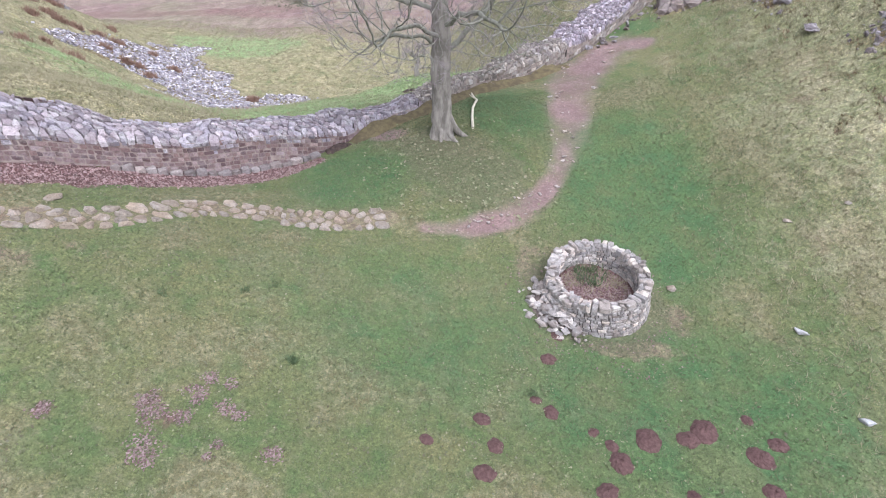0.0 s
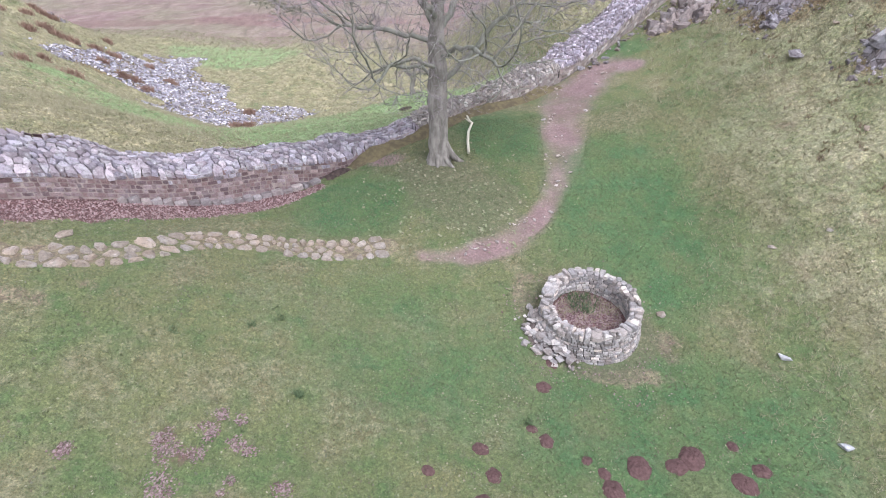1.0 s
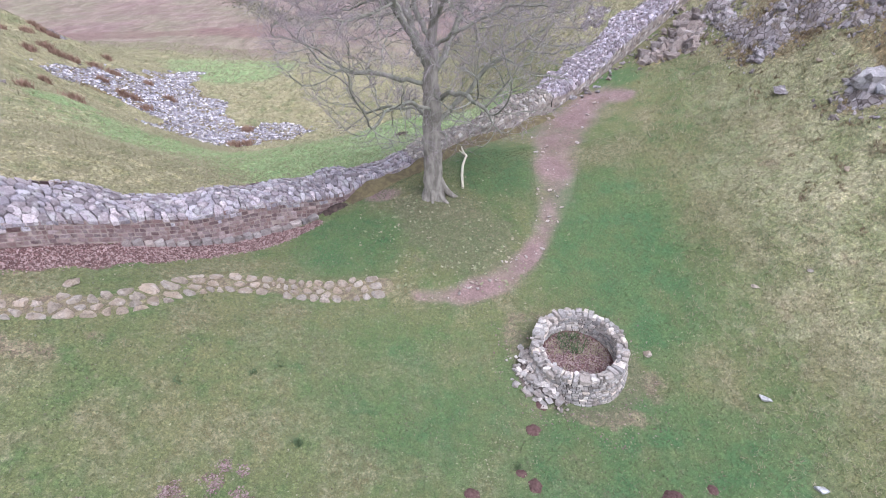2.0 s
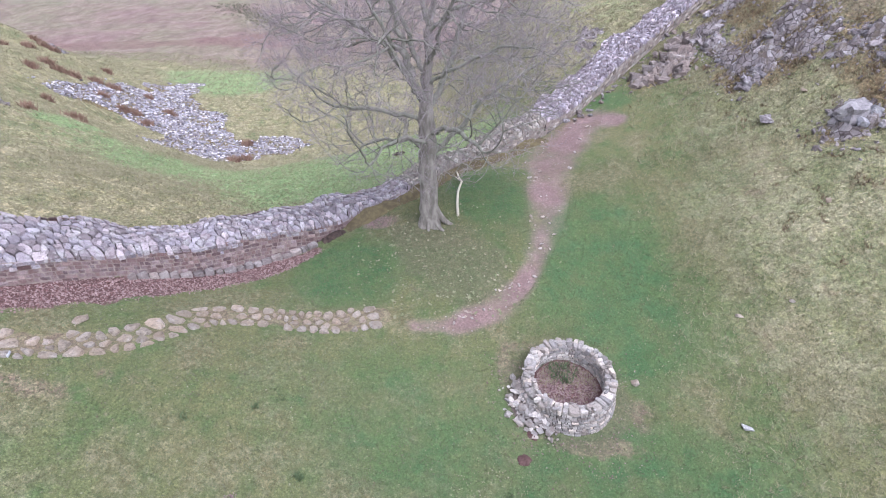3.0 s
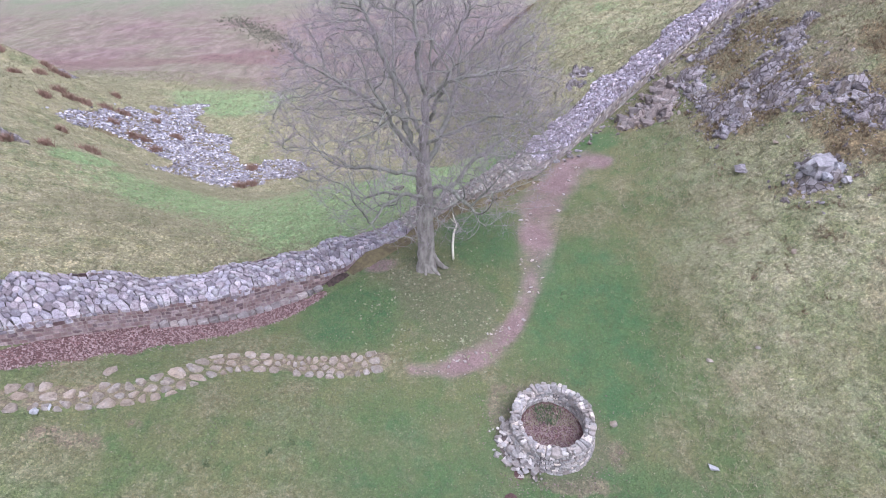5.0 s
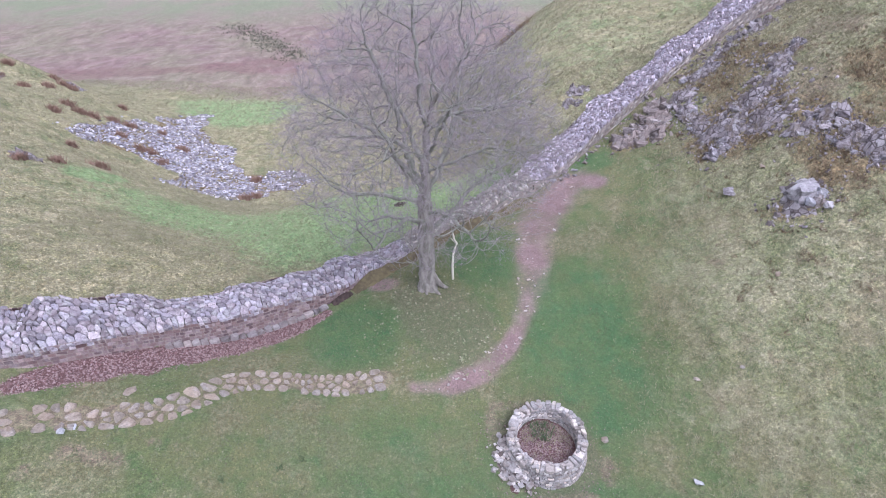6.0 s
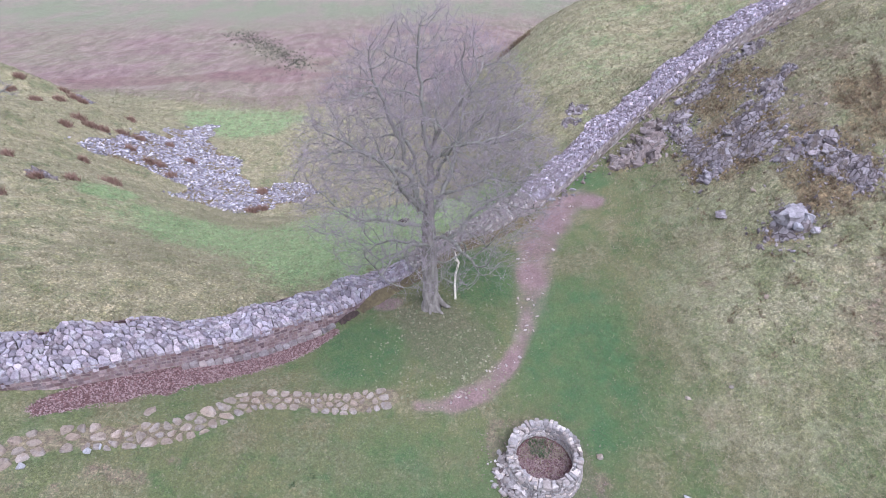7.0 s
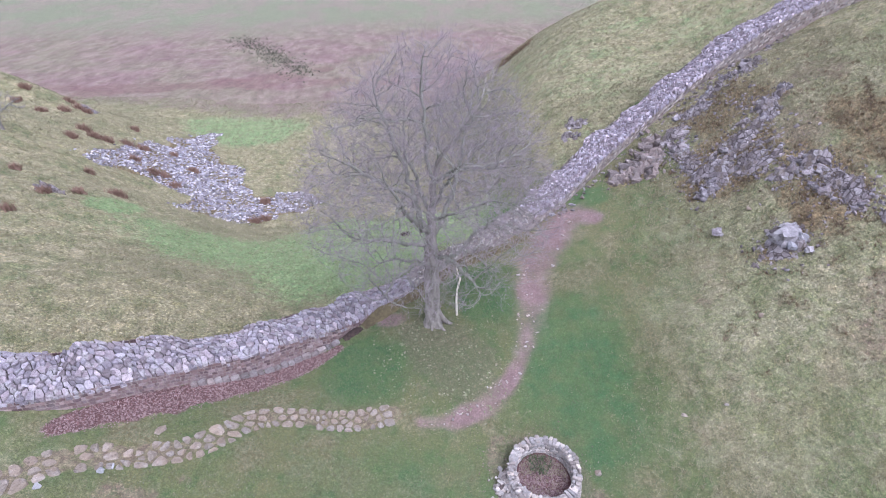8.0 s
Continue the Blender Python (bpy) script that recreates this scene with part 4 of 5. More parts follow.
# ---- flagged path ----
def build_flags():
    line = Line(FLAG_PATH)
    path = tagged(new("flagged_path"), "winding path of worn tan flagstones set in earth", "path", kind="structure")
    rnd = random.Random(8)
    for poly in cells(line.length, 1.2, 0.46, rnd, 0.075, 0.42, 1.0, 1):
        out = []
        for s, u in poly:
            p, n = line.at(s)
            x, y = p[0] + n[0] * (u - 0.6), p[1] + n[1] * (u - 0.6)
            out.append((x, y, hgt(x, y) + 0.02))
        out = rounded(np.array(out), 0.22)
        c = out.mean(0)
        out = c + (out - c) * rnd.uniform(0.78, 0.95)
        out[:, :2] += NR.uniform(-0.012, 0.012, (len(out), 2))
        if rnd.random() < 0.95:
            v, f = slab(out, (rnd.uniform(-.07, .07), rnd.uniform(-.07, .07), 1), 0.12, rnd.uniform(0.03, 0.07), 0.8)
            link_mesh("flagstone", v, f, FLAG, path, origin=v.mean(0))


build_flags()

# ---- single stones on the grass ----
for x, y, s in ((10.45, 9.1, 0.44), (10.25, 11.95, 0.42), (-12.04, 11.6, 0.34), (-13.64, 10.7, 0.34), (-11.75, 11.85, 0.24)):
    loose_stone("pale_stone", x, y, (s * 1.0, s * 0.9, s * 0.5), PALE, "whitish weathered stone lying in the grass", "pale stones", sink=0.35, kind=R.choice((4, 5, 7, 8, 10, 11)))
for x, y, s in ((7.13, 13.85, 0.34), (11.45, 15.9, 0.28), (15.8, 19.4, 0.3), (-10.9, 13.75, 0.42), (17.4, 25.5, 0.35), (13.2, 15.9, 0.2)):
    loose_stone("grass_stone", x, y, (s * 1.2, s, s * 0.45), FLAG, "grey-tan stone half sunk in the grass", "grass stones", sink=0.4, kind=R.choice((4, 5, 7, 8, 10, 11)))
loose_stone("boulder", 15.8, 24.95, (0.8, 0.66, 0.6), ROCK, "grey angular boulder sunk in the rough grass", kind=5, sink=0.4)

# ---- crag outcrops ----
def hashed(i, j, k):
    v = np.sin(i * 127.1 + j * 311.7 + k * 74.7) * 43758.5453
    return v - np.floor(v)


def facets(x, y, size, seed, stretch=1.7, turn=-0.6):
    """Height of broken rock: a tilted plane for each cell of an uneven net."""
    u, w = (x * math.cos(turn) + y * math.sin(turn)) / (size * stretch), (y * math.cos(turn) - x * math.sin(turn)) / size
    iu, iw = np.floor(u), np.floor(w)
    best, out = np.full(x.shape, 1e9), np.zeros(x.shape)
    for a, b in itertools.product((-1, 0, 1), repeat=2):
        ci, cj = iu + a, iw + b
        du, dw = u - ci - hashed(ci, cj, seed), w - cj - hashed(ci, cj, seed + 1)
        d = du * du + dw * dw
        h = hashed(ci, cj, seed + 2) - 0.5 + 0.9 * du * (hashed(ci, cj, seed + 3) - 0.5) + 1.1 * dw * (hashed(ci, cj, seed + 4) - 0.3)
        out, best = np.where(d < best, h, out), np.minimum(d, best)
    return out * size


def bedrock(parent, spots, seed, rise, cell, material):
    """The rock in place under an outcrop: it comes through the turf where it is highest."""
    g = 0.075
    lo = [min(c[k] - 1.3 * c[k + 2] for c in spots) for k in (0, 1)]
    hi = [max(c[k] + 1.3 * c[k + 2] for c in spots) for k in (0, 1)]
    gx, gy = np.arange(lo[0], hi[0], g), np.arange(lo[1], hi[1], g)
    x, y = (q.ravel() for q in np.meshgrid(gx, gy))
    m = np.maximum.reduce([soft(1.35 - np.hypot((x - a) / rx, (y - b) / ry), 0, 1.0) for a, b, rx, ry in spots])
    lump = np.sin(2.1 * x + 1.2 * np.sin(1.7 * y)) * np.sin(1.9 * y + 1.4 * np.sin(1.3 * x))
    z = heights(x, y) - 0.26 + (0.22 + rise) * m + 0.12 * lump + 1.5 * facets(x, y, cell, seed) + 1.5 * facets(x, y, cell * 0.36, seed + 9)
    nx, ny = len(gx), len(gy)
    i = (np.arange(ny - 1)[:, None] * nx + np.arange(nx - 1)).ravel()
    f = np.stack([i, i + 1, i + nx + 1, i + nx], 1)
    f = f[(m[f] > 0.03).all(1) & (z[f] > heights(x, y)[f] - 0.25).any(1)]
    used = np.unique(f)
    back = np.zeros(len(x), int)
    back[used] = np.arange(len(used))
    link_mesh("bedrock", np.stack([x, y, z], 1)[used], back[f], material, parent)


def outcrop(name, label, spots, count, lo, hi, seed, tall=0.7, material=None):
    rnd = random.Random(seed)
    top = thing(name, (spots[0][0], spots[0][1], hgt(*spots[0][:2])), label, "rock outcrop", "crag outcrops")
    for i in range(count):
        cx, cy, rx, ry = spots[i % len(spots)]
        a, r = rnd.uniform(0, 6.3), math.sqrt(rnd.random())
        s = lo + (hi - lo) * rnd.random() ** 2.6
        loose_stone("rock", cx + rx * r * math.cos(a), cy + ry * r * math.sin(a), (s * rnd.uniform(0.9, 1.7), s * rnd.uniform(0.7, 1.1), s * rnd.uniform(tall * 0.7, tall * 1.3)), material or ROCK, "",
                    sink=rnd.uniform(0.4, 0.75), turn=rnd.gauss(-0.6, 0.7), parent=top, rnd=rnd, tip=0.7 if tall < 1 else 0.25, kind=rnd.choice((3, 6, 9, 12, 15)))
    bedrock(top, spots, seed, 0.18, 0.36, material or BED)
    return top


big = outcrop("rock_outcrop", "jagged grey outcrop with a large pale slab", [(18.0, 22.6, 0.85, 0.8), (17.9, 23.6, 0.4, 0.6), (17.6, 22.3, 0.4, 0.5)], 40, 0.12, 0.36, 21)
for x, y, q, turn, kind, sink in ((18.1, 22.75, (1.6, 1.2, 1.05), 0.4, 3, 0.3), (18.6, 22.4, (0.7, 0.5, 0.5), 1.2, 9, 0.25), (18.15, 22.1, (0.7, 0.4, 0.4), 0.1, 12, 0.25), (17.55, 22.9, (0.45, 0.6, 0.5), 0.9, 6, 0.3),
                                   (18.65, 21.6, (0.55, 0.36, 0.3), 0.3, 15, 0.3), (18.35, 23.5, (0.5, 0.4, 0.4), 0.6, 6, 0.3)):
    loose_stone("slab_rock", x, y, q, SLAB, "", parent=big, turn=turn, rnd=random.Random(2), sink=sink, tip=0.3, kind=kind)
outcrop("rock_outcrop", "broken grey crag rocks among heather below the wall", [(17.0, 29.2, 1.3, 1.3), (18.6, 28.4, 1.5, 1.0), (19.2, 30.5, 0.9, 1.4), (16.4, 28.3, 0.5, 0.5), (20.4, 31.6, 0.6, 1.0), (18.0, 30.2, 1.4, 1.0), (16.3, 31.2, 0.4, 1.3), (16.3, 28.2, 0.6, 0.5), (21.0, 32.3, 0.5, 0.4), (21.6, 32.6, 0.4, 0.3)], 220, 0.10, 0.5, 22)
outcrop("rock_outcrop", "line of grey angular crag rocks on the slope", [(20.3, 26.3, 0.9, 0.8), (20.7, 24.7, 0.8, 0.8), (21.3, 23.3, 0.6, 0.7), (19.6, 26.6, 0.7, 0.5), (22.2, 21.9, 0.7, 0.5)], 170, 0.11, 0.55, 23)
outcrop("rock_outcrop", "grey crag rocks piled under the climbing wall", [(16.4, 34.3, 0.8, 1.0), (18.0, 35.8, 1.0, 0.7), (21.9, 37.6, 0.9, 0.6), (16.2, 32.4, 0.4, 0.8), (19.4, 36.6, 0.8, 0.6), (20.6, 37.6, 0.7, 0.5), (22.4, 38.6, 0.7, 0.4)], 160, 0.12, 0.65, 24)
outcrop("rock_outcrop", "brownish upright ribs of rock at the wall foot", [(12.8, 33.1, 0.8, 0.7), (14.2, 32.6, 0.9, 0.9), (15.0, 33.6, 0.6, 0.9), (13.8, 34.0, 0.8, 0.6), (15.2, 35.2, 0.6, 0.7)], 150, 0.16, 0.5, 25, 1.7, RIB)
outcrop("rock_outcrop", "small dark rocks on the hillside beyond the wall", [(11.3, 40.7, 0.9, 0.5), (10.6, 39.4, 0.7, 0.5)], 40, 0.12, 0.5, 26)
outcrop("rock_outcrop", "small grey and brown rocks on the far hillside", [(-27.4, 34.8, 0.9, 0.5)], 26, 0.15, 0.6, 27)
outcrop("rock_outcrop", "few pale stones in bracken on the far crest", [(-39.6, 61.8, 1.0, 0.6)], 14, 0.2, 0.7, 28)

def shards(name, spots, count, lo, hi, material, label, seed):
    """Countless small angular stones between the larger ones, joined."""
    rs = np.random.RandomState(seed)
    v, f, n = [], [], 0
    shapes = []
    for k in range(6):
        me = rock_mesh(material, 2 + k, R)
        shapes.append((np.array([q.co for q in me.vertices]), [tuple(q.vertices) for q in me.polygons]))
    for i in range(count):
        cx, cy, rx, ry = spots[rs.randint(len(spots))]
        x, y = cx + rs.normal(0, rx * 0.65), cy + rs.normal(0, ry * 0.65)
        size = (lo + (hi - lo) * rs.random_sample() ** 2.5) * rs.uniform(0.6, 1.4, 3)
        m = np.array(Euler(rs.uniform(-3, 3, 3)).to_matrix())
        a, b = shapes[rs.randint(6)]
        v.append((a * size) @ m.T + np.array([x, y, hgt(x, y) - size[2] * 0.05]))
        f += [tuple(q + n for q in face) for face in b]
        n += len(a)
    ob = link_mesh(name, np.concatenate(v), f, material)
    return tagged(ob, label, "rock debris", kind="stuff")


CRAG_SPOTS = [(17.0, 29.2, 1.6, 1.6), (18.6, 28.4, 1.7, 1.2), (19.2, 30.5, 1.2, 1.7), (20.3, 26.3, 1.1, 1.0), (20.7, 24.7, 1.0, 1.0), (21.3, 23.3, 0.9, 0.9), (16.4, 34.0, 1.0, 1.3), (18.2, 35.8, 1.2, 0.9), (21.0, 37.4, 1.2, 0.8),
              (16.3, 31.5, 0.7, 1.4), (20.0, 33.0, 1.0, 1.6), (17.8, 22.5, 1.1, 0.9)]
shards("crag_shards", CRAG_SPOTS, 3400, 0.06, 0.26, SHARD, "small grey and purple crag shards among heather", 61)
shards("rib_shards", [(12.8, 33.1, 0.9, 0.8), (14.2, 32.7, 1.0, 0.9), (15.0, 33.8, 0.7, 0.9), (13.8, 34.0, 0.9, 0.6)], 450, 0.08, 0.36, SHARD_BROWN, "broken brown rock at the foot of the wall", 62)


def foot_rubble():
    top = thing("fallen_rubble", (15.0, 36.2, hgt(15.0, 36.2)), "fallen grey and brown stones along the climbing wall", "rubble")
    rnd = random.Random(41)
    for _ in range(260):
        (x, y, zs, zn, w), n = WALL.at(s_of_x(rnd.uniform(7.8, 26.0)))
        off = -abs(rnd.gauss(0, 0.45)) - 0.05
        if rnd.random() < 0.3:
            off = w + abs(rnd.gauss(0, 0.4))
        q = 0.1 + 0.3 * rnd.random() ** 2
        loose_stone("rubble_stone", x + n[0] * off, y + n[1] * off, (q * rnd.uniform(0.9, 1.5), q, q * 0.7), RIB if rnd.random() < 0.5 else ROCK, "", sink=0.4, parent=top, rnd=rnd, tip=0.5)


foot_rubble()

# stones trodden into the path, and a mossy bank along the low wall, its brown darkened for shade
rnd = random.Random(77)
for _ in range(48):
    k = rnd.randrange(1, len(DIRT_PATH) - 2)
    t, c = rnd.random(), rnd.uniform(0.05, 0.17)
    a, b, w = (p + (q - p) * t for p, q in zip(DIRT_PATH[k], DIRT_PATH[k + 1]))
    loose_stone("path_stone", a + (rnd.uniform(-1.3, 1.2) if rnd.random() < 0.5 else rnd.gauss(-0.95, 0.25)) * w, b + rnd.uniform(-0.2, 0.2), (c * rnd.uniform(1.0, 1.9), c, c * 0.5), CREAM, "small pale stone trodden into the earth path", "path stones", sink=0.42, rnd=rnd, tip=0.15)
v, f = [], []
last = int((s_of_x(6.3) - s_of_x(-4.0)) / 0.3)
for i, s in enumerate(np.arange(s_of_x(-4.0), s_of_x(6.3), 0.3)):
    (x, y, zs, zn, w), n = WALL.at(s)
    h = (0.28 + 0.10 * math.sin(1.7 * s)) * min(1.0, 0.25 * i, 0.25 * (last - i)) + rnd.uniform(-0.04, 0.04)
    for off, dz in ((-0.75, -0.06), (-0.45, 0.35 * h), (-0.2, 0.8 * h), (0.05, h)):
        px, py = x + n[0] * off, y + n[1] * off
        v.append((px, py, hgt(px, py) + dz + rnd.uniform(-0.03, 0.03)))
    if i:
        f += [(4 * i + k - 4, 4 * i + k, 4 * i + k + 1, 4 * i + k - 3) for k in range(3)]
tagged(link_mesh("mossy_bank", v, f, MOSS_SHADE, smooth=True), "brown mossy earth bank darkened as shade along the low wall foot", "bank", kind="structure")

# ---- molehills ----
for x, y, r in ((2.85, 10.93, 0.24), (2.31, 9.48, 0.17), (2.63, 9.12, 0.23), (0.92, 8.79, 0.23), (1.19, 8.06, 0.23), (0.9, 7.33, 0.26), (-0.37, 8.03, 0.18), (3.56, 8.6, 0.16), (3.91, 8.24, 0.19),
                (4.01, 7.79, 0.31), (4.82, 8.43, 0.36), (5.77, 8.47, 0.28), (6.24, 8.71, 0.38), (7.46, 9.09, 0.18), (7.29, 8.01, 0.33), (7.86, 8.37, 0.25), (3.51, 7.06, 0.27), (7.18, 7.15, 0.26), (5.37, 6.99, 0.2), (3.25, 11.85, 0.22)):
    v, f, k, rings = [], [], 22, 8
    for i in range(rings):
        t = i / (rings - 1)
        for j in range(k):
            a = 2 * math.pi * j / k
            q = r * t * (1 + 0.09 * math.sin(2 * a + x * 9) + 0.05 * math.sin(5 * a + y * 7) + R.uniform(-0.07, 0.07))
            px, py = x + q * math.cos(a), y + q * math.sin(a)
            v.append((px, py, hgt(px, py) + r * 0.36 * (1 - t * t) * R.uniform(0.88, 1.12) - 0.02 * t))
    for i in range(rings - 1):
        for j in range(k):
            f.append((i * k + j, (i + 1) * k + j, (i + 1) * k + (j + 1) % k, i * k + (j + 1) % k))
    ob = link_mesh("molehill", v, f, SOIL, origin=(x, y, hgt(x, y)))
    tagged(ob, "fresh dark red-brown molehill of loose soil on the lawn", "molehill", "molehills")


v, f = [], []
for i in range(5):
    t = i / 4
    for j in range(16):
        a = 2 * math.pi * j / 16
        x, y = -2.1 + 0.42 * t * math.cos(a) * (1 + 0.2 * math.sin(3 * a)), 34.3 + 0.30 * t * math.sin(a)
        v.append((x, y, hgt(x, y) + 0.08 * (1 - t)))
for i in range(4):
    for j in range(16):
        f.append((i * 16 + j, (i + 1) * 16 + j, (i + 1) * 16 + (j + 1) % 16, i * 16 + (j + 1) % 16))
tagged(link_mesh("earth_scrape", v, f, SOIL_SHADE, origin=(-2.1, 34.3, hgt(-2.1, 34.3))), "small dark spot in the green turf", "scrape")


# ---- scattered stuff: one joined mesh a kind ----
def flakes(name, xy, size, material, label, category, up=0.35, lift=0.015):
    """Small leaves that lie about, each a bent quad."""
    n = len(xy)
    z = heights(xy[:, 0], xy[:, 1]) + lift
    a, s = NR.uniform(0, 6.28, n), size * NR.uniform(0.6, 1.4, n)
    u = np.stack([np.cos(a) * s, np.sin(a) * s, NR.uniform(-up, up, n) * s], 1)
    w = np.stack([-np.sin(a) * s * 0.7, np.cos(a) * s * 0.7, NR.uniform(-up, up, n) * s], 1)
    c = np.stack([xy[:, 0], xy[:, 1], z], 1)
    v = np.stack([c - u, c - w, c + u, c + w], 1).reshape(-1, 3)
    ob = link_mesh(name, v, np.arange(4 * n).reshape(-1, 4), material)
    return tagged(ob, label, category, kind="stuff")


def blades(name, xy, per, height, width, lean, material, label, category):
    """Tufts: blades that fan out of each point, one thin triangle each."""
    n = len(xy) * per
    p = np.repeat(xy, per, 0) + NR.normal(0, height * 0.25, (n, 2))
    z = heights(p[:, 0], p[:, 1]) - 0.01
    a, h = NR.uniform(0, 6.28, n), height * NR.uniform(0.5, 1.3, n)
    b = NR.uniform(0, 6.28, n)
    l = lean * h * NR.uniform(0.2, 1.2, n)
    side = np.stack([np.cos(a), np.sin(a), np.zeros(n)], 1) * (width * NR.uniform(0.6, 1.3, n))[:, None]
    c = np.stack([p[:, 0], p[:, 1], z], 1)
    tip = c + np.stack([np.cos(b) * l, np.sin(b) * l, h], 1)
    v = np.stack([c - side, c + side, tip], 1).reshape(-1, 3)
    ob = link_mesh(name, v, np.arange(3 * n).reshape(-1, 3), material)
    return tagged(ob, label, category, kind="stuff")


def scatter(n, x0, x1, y0, y1, keep):
    p = np.stack([NR.uniform(x0, x1, n), NR.uniform(y0, y1, n)], 1)
    return p[NR.random_sample(n) < keep(p[:, 0], p[:, 1])]


def clear(x, y):
    """Where grass may grow: off the path, the flags, the walls and the fold."""
    ok = (near_line(x, y, DIRT_PATH) > 1.1) & (near_line(x, y, [(a, b, 0.6) for a, b in FLAG_PATH]) > 1) & (np.hypot(x - FOLD[0], y - FOLD[1]) > 1.7)
    mid = [(a[0], a[1], 1.0) for a in WALL.a[::10]]
    return ok & (near_line(x, y, [(a - 0.6, b + 0.8, 1.15) for a, b, _ in mid]) > 1) & (near_line(x, y, LITTER) > 1.05)


def wild(x, y):
    return np.clip(soft(x - 6.5 - 0.18 * np.abs(y - 14), 0, 9) + soft(y - 32, 0, 6) + soft(y - 16.0 - 0.78 * (x + 14), 0, 3) * soft(2 - x, 0, 6), 0, 1)


def clumped(x, y):
    return np.clip(np.sin(1.7 * x + 1.1 * y + 2 * np.sin(0.9 * y)) * np.sin(1.4 * y - 1.2 * x + 2 * np.sin(1.1 * x)), 0, 1)


flakes("leaf_litter", scatter(60000, -18, -4, 9, 21, lambda x, y: soft(1.35 - near_line(x, y, LITTER), 0, 0.5)), 0.034, LEAF, "reddish-brown dead leaves along the wall foot", "leaves", 0.8)
flakes("fold_leaves", scatter(5000, 3.5, 6.1, 12.2, 14.8, lambda x, y: (np.hypot(x - FOLD[0], y - FOLD[1]) < 1.1) * 0.8), 0.034, LEAF_DARK, "reddish dead leaves heaped inside the stone fold", "leaves")
flakes("lawn_leaves", scatter(26000, -9, -2.5, 6, 9.6, lambda x, y: np.maximum.reduce([soft(1.25 - np.hypot(x - a, y - b) / r, 0, 1) ** 1.5 for a, b, r in LEAF_SPOTS]) * 1.5 * np.clip(0.65 + 1.1 * np.sin(5.1 * x + 2 * np.sin(3.3 * y)) * np.sin(5.7 * y - 2.3 * x), 0, 1)), 0.027, LEAF_DARK,
       "patches of reddish dead leaves on the lawn", "leaves")
flakes("tree_leaves", scatter(5200, -5, 6, 15.5, 24, lambda x, y: soft(1.3 - np.hypot((x - 0.8) / 4.0, (y - 19.4) / 3.6), 0, 0.8) * (0.12 + 0.5 * clumped(1.7 * x, 1.7 * y))), 0.062, LEAF_PALE, "pale dry leaves scattered on grass under the tree", "leaves", 0.5, 0.03)
flakes("path_gravel", scatter(7000, -1, 11, 15, 33, lambda x, y: soft(1.25 - near_line(x, y, DIRT_PATH), 0, 0.6) * 0.16), 0.04, EARTH_CHIP, "small pale stones and leaves on the earth path", "gravel", 0.5, 0.0)
# dark_specks: weed, strewn densely so the flecks also darken the lawn as small shadows
flakes("dark_specks", scatter(26000, -12, 14, 5, 20, lambda x, y: 0.5 * clumped(x + 3, y) * clear(x, y)), 0.028, RUSH, "dark flecks of weed and painted small shadows in the lawn", "weeds", 0.6, 0.03)
flakes("fold_specks", scatter(9000, 0.5, 9, 9, 17, lambda x, y: soft(3.6 - np.hypot(x - FOLD[0], y - FOLD[1] + 0.4), 0, 2.0) * (0.12 + 0.6 * clumped(2.1 * x, 1.9 * y)) * clear(x, y)), 0.03, LEAF_DARK, "dark dead leaves blown about the stone fold", "leaves", 0.6, 0.025)
blades("fold_grass", scatter(1500, 3.5, 5.8, 12.3, 14.7, lambda x, y: (np.hypot(x - FOLD[0], y - FOLD[1]) < 1.05) * (0.25 + 0.6 * (y > 13.6))), 4, 0.12, 0.008, 1.2, STRAW, "dry grass inside the stone fold", "grass")
for cx, cy in ((4.6, 13.9), (4.45, 14.2)):
    blades("bramble", np.stack([NR.normal(cx, 0.22, 22), NR.normal(cy, 0.16, 22)], 1), 5, 0.24, 0.02, 1.0, BRAMBLE, "low green bramble growing inside the stone fold", "bramble")
flakes("lawn_specks", scatter(30000, -12, 14, 5, 18, lambda x, y: (0.06 + 0.4 * clumped(x, y) * soft(5.5 - np.hypot(x - 4, (y - 10)), 0, 3) + 0.12 * clumped(x, y)) * clear(x, y)), 0.026, LEAF_PALE, "pale specks of dry leaf over the lawn", "leaves", 0.5, 0.03)
blades("lawn_grass", scatter(95000, -15, 14, 5, 26, lambda x, y: clear(x, y) * (1 - 0.8 * wild(x, y))), 4, 0.055, 0.010, 1.0, BLADE, "short green lawn grass", "grass")
blades("rough_grass", scatter(110000, -20, 27, 6, 45, lambda x, y: clear(x, y) * wild(x, y) * (1 - 0.9 * valley(x, y))), 6, 0.12, 0.011, 1.3, STRAW, "straw-coloured tussocky hill grass", "grass")
blades("valley_grass", scatter(60000, -34, 8, 20, 42, lambda x, y: clear(x, y) * valley(x, y) * 0.8), 4, 0.10, 0.016, 1.2, FRESH, "short green grass on the floor of the gap", "grass")
blades("hill_grass", scatter(70000, -60, 40, 24, 85, lambda x, y: clear(x, y) * wild(x, y) * (1 - 0.85 * valley(x, y))), 5, 0.20, 0.018, 1.3, STRAW, "straw-coloured grass on the far slopes", "grass")


for x, y, k in ((-3.63, 9.61, 26), (-5.16, 11.51, 12), (-4.5, 12.05, 8), (-6.83, 10.73, 10), (2.22, 9.66, 14)):
    ob = blades("weed_tuft", np.stack([NR.normal(x, 0.06, k), NR.normal(y, 0.06, k)], 1), 5, 0.10, 0.016, 1.3, BRAMBLE, "small dark green weed tuft on the lawn", "weed")
    ob["group"] = "weed tufts"


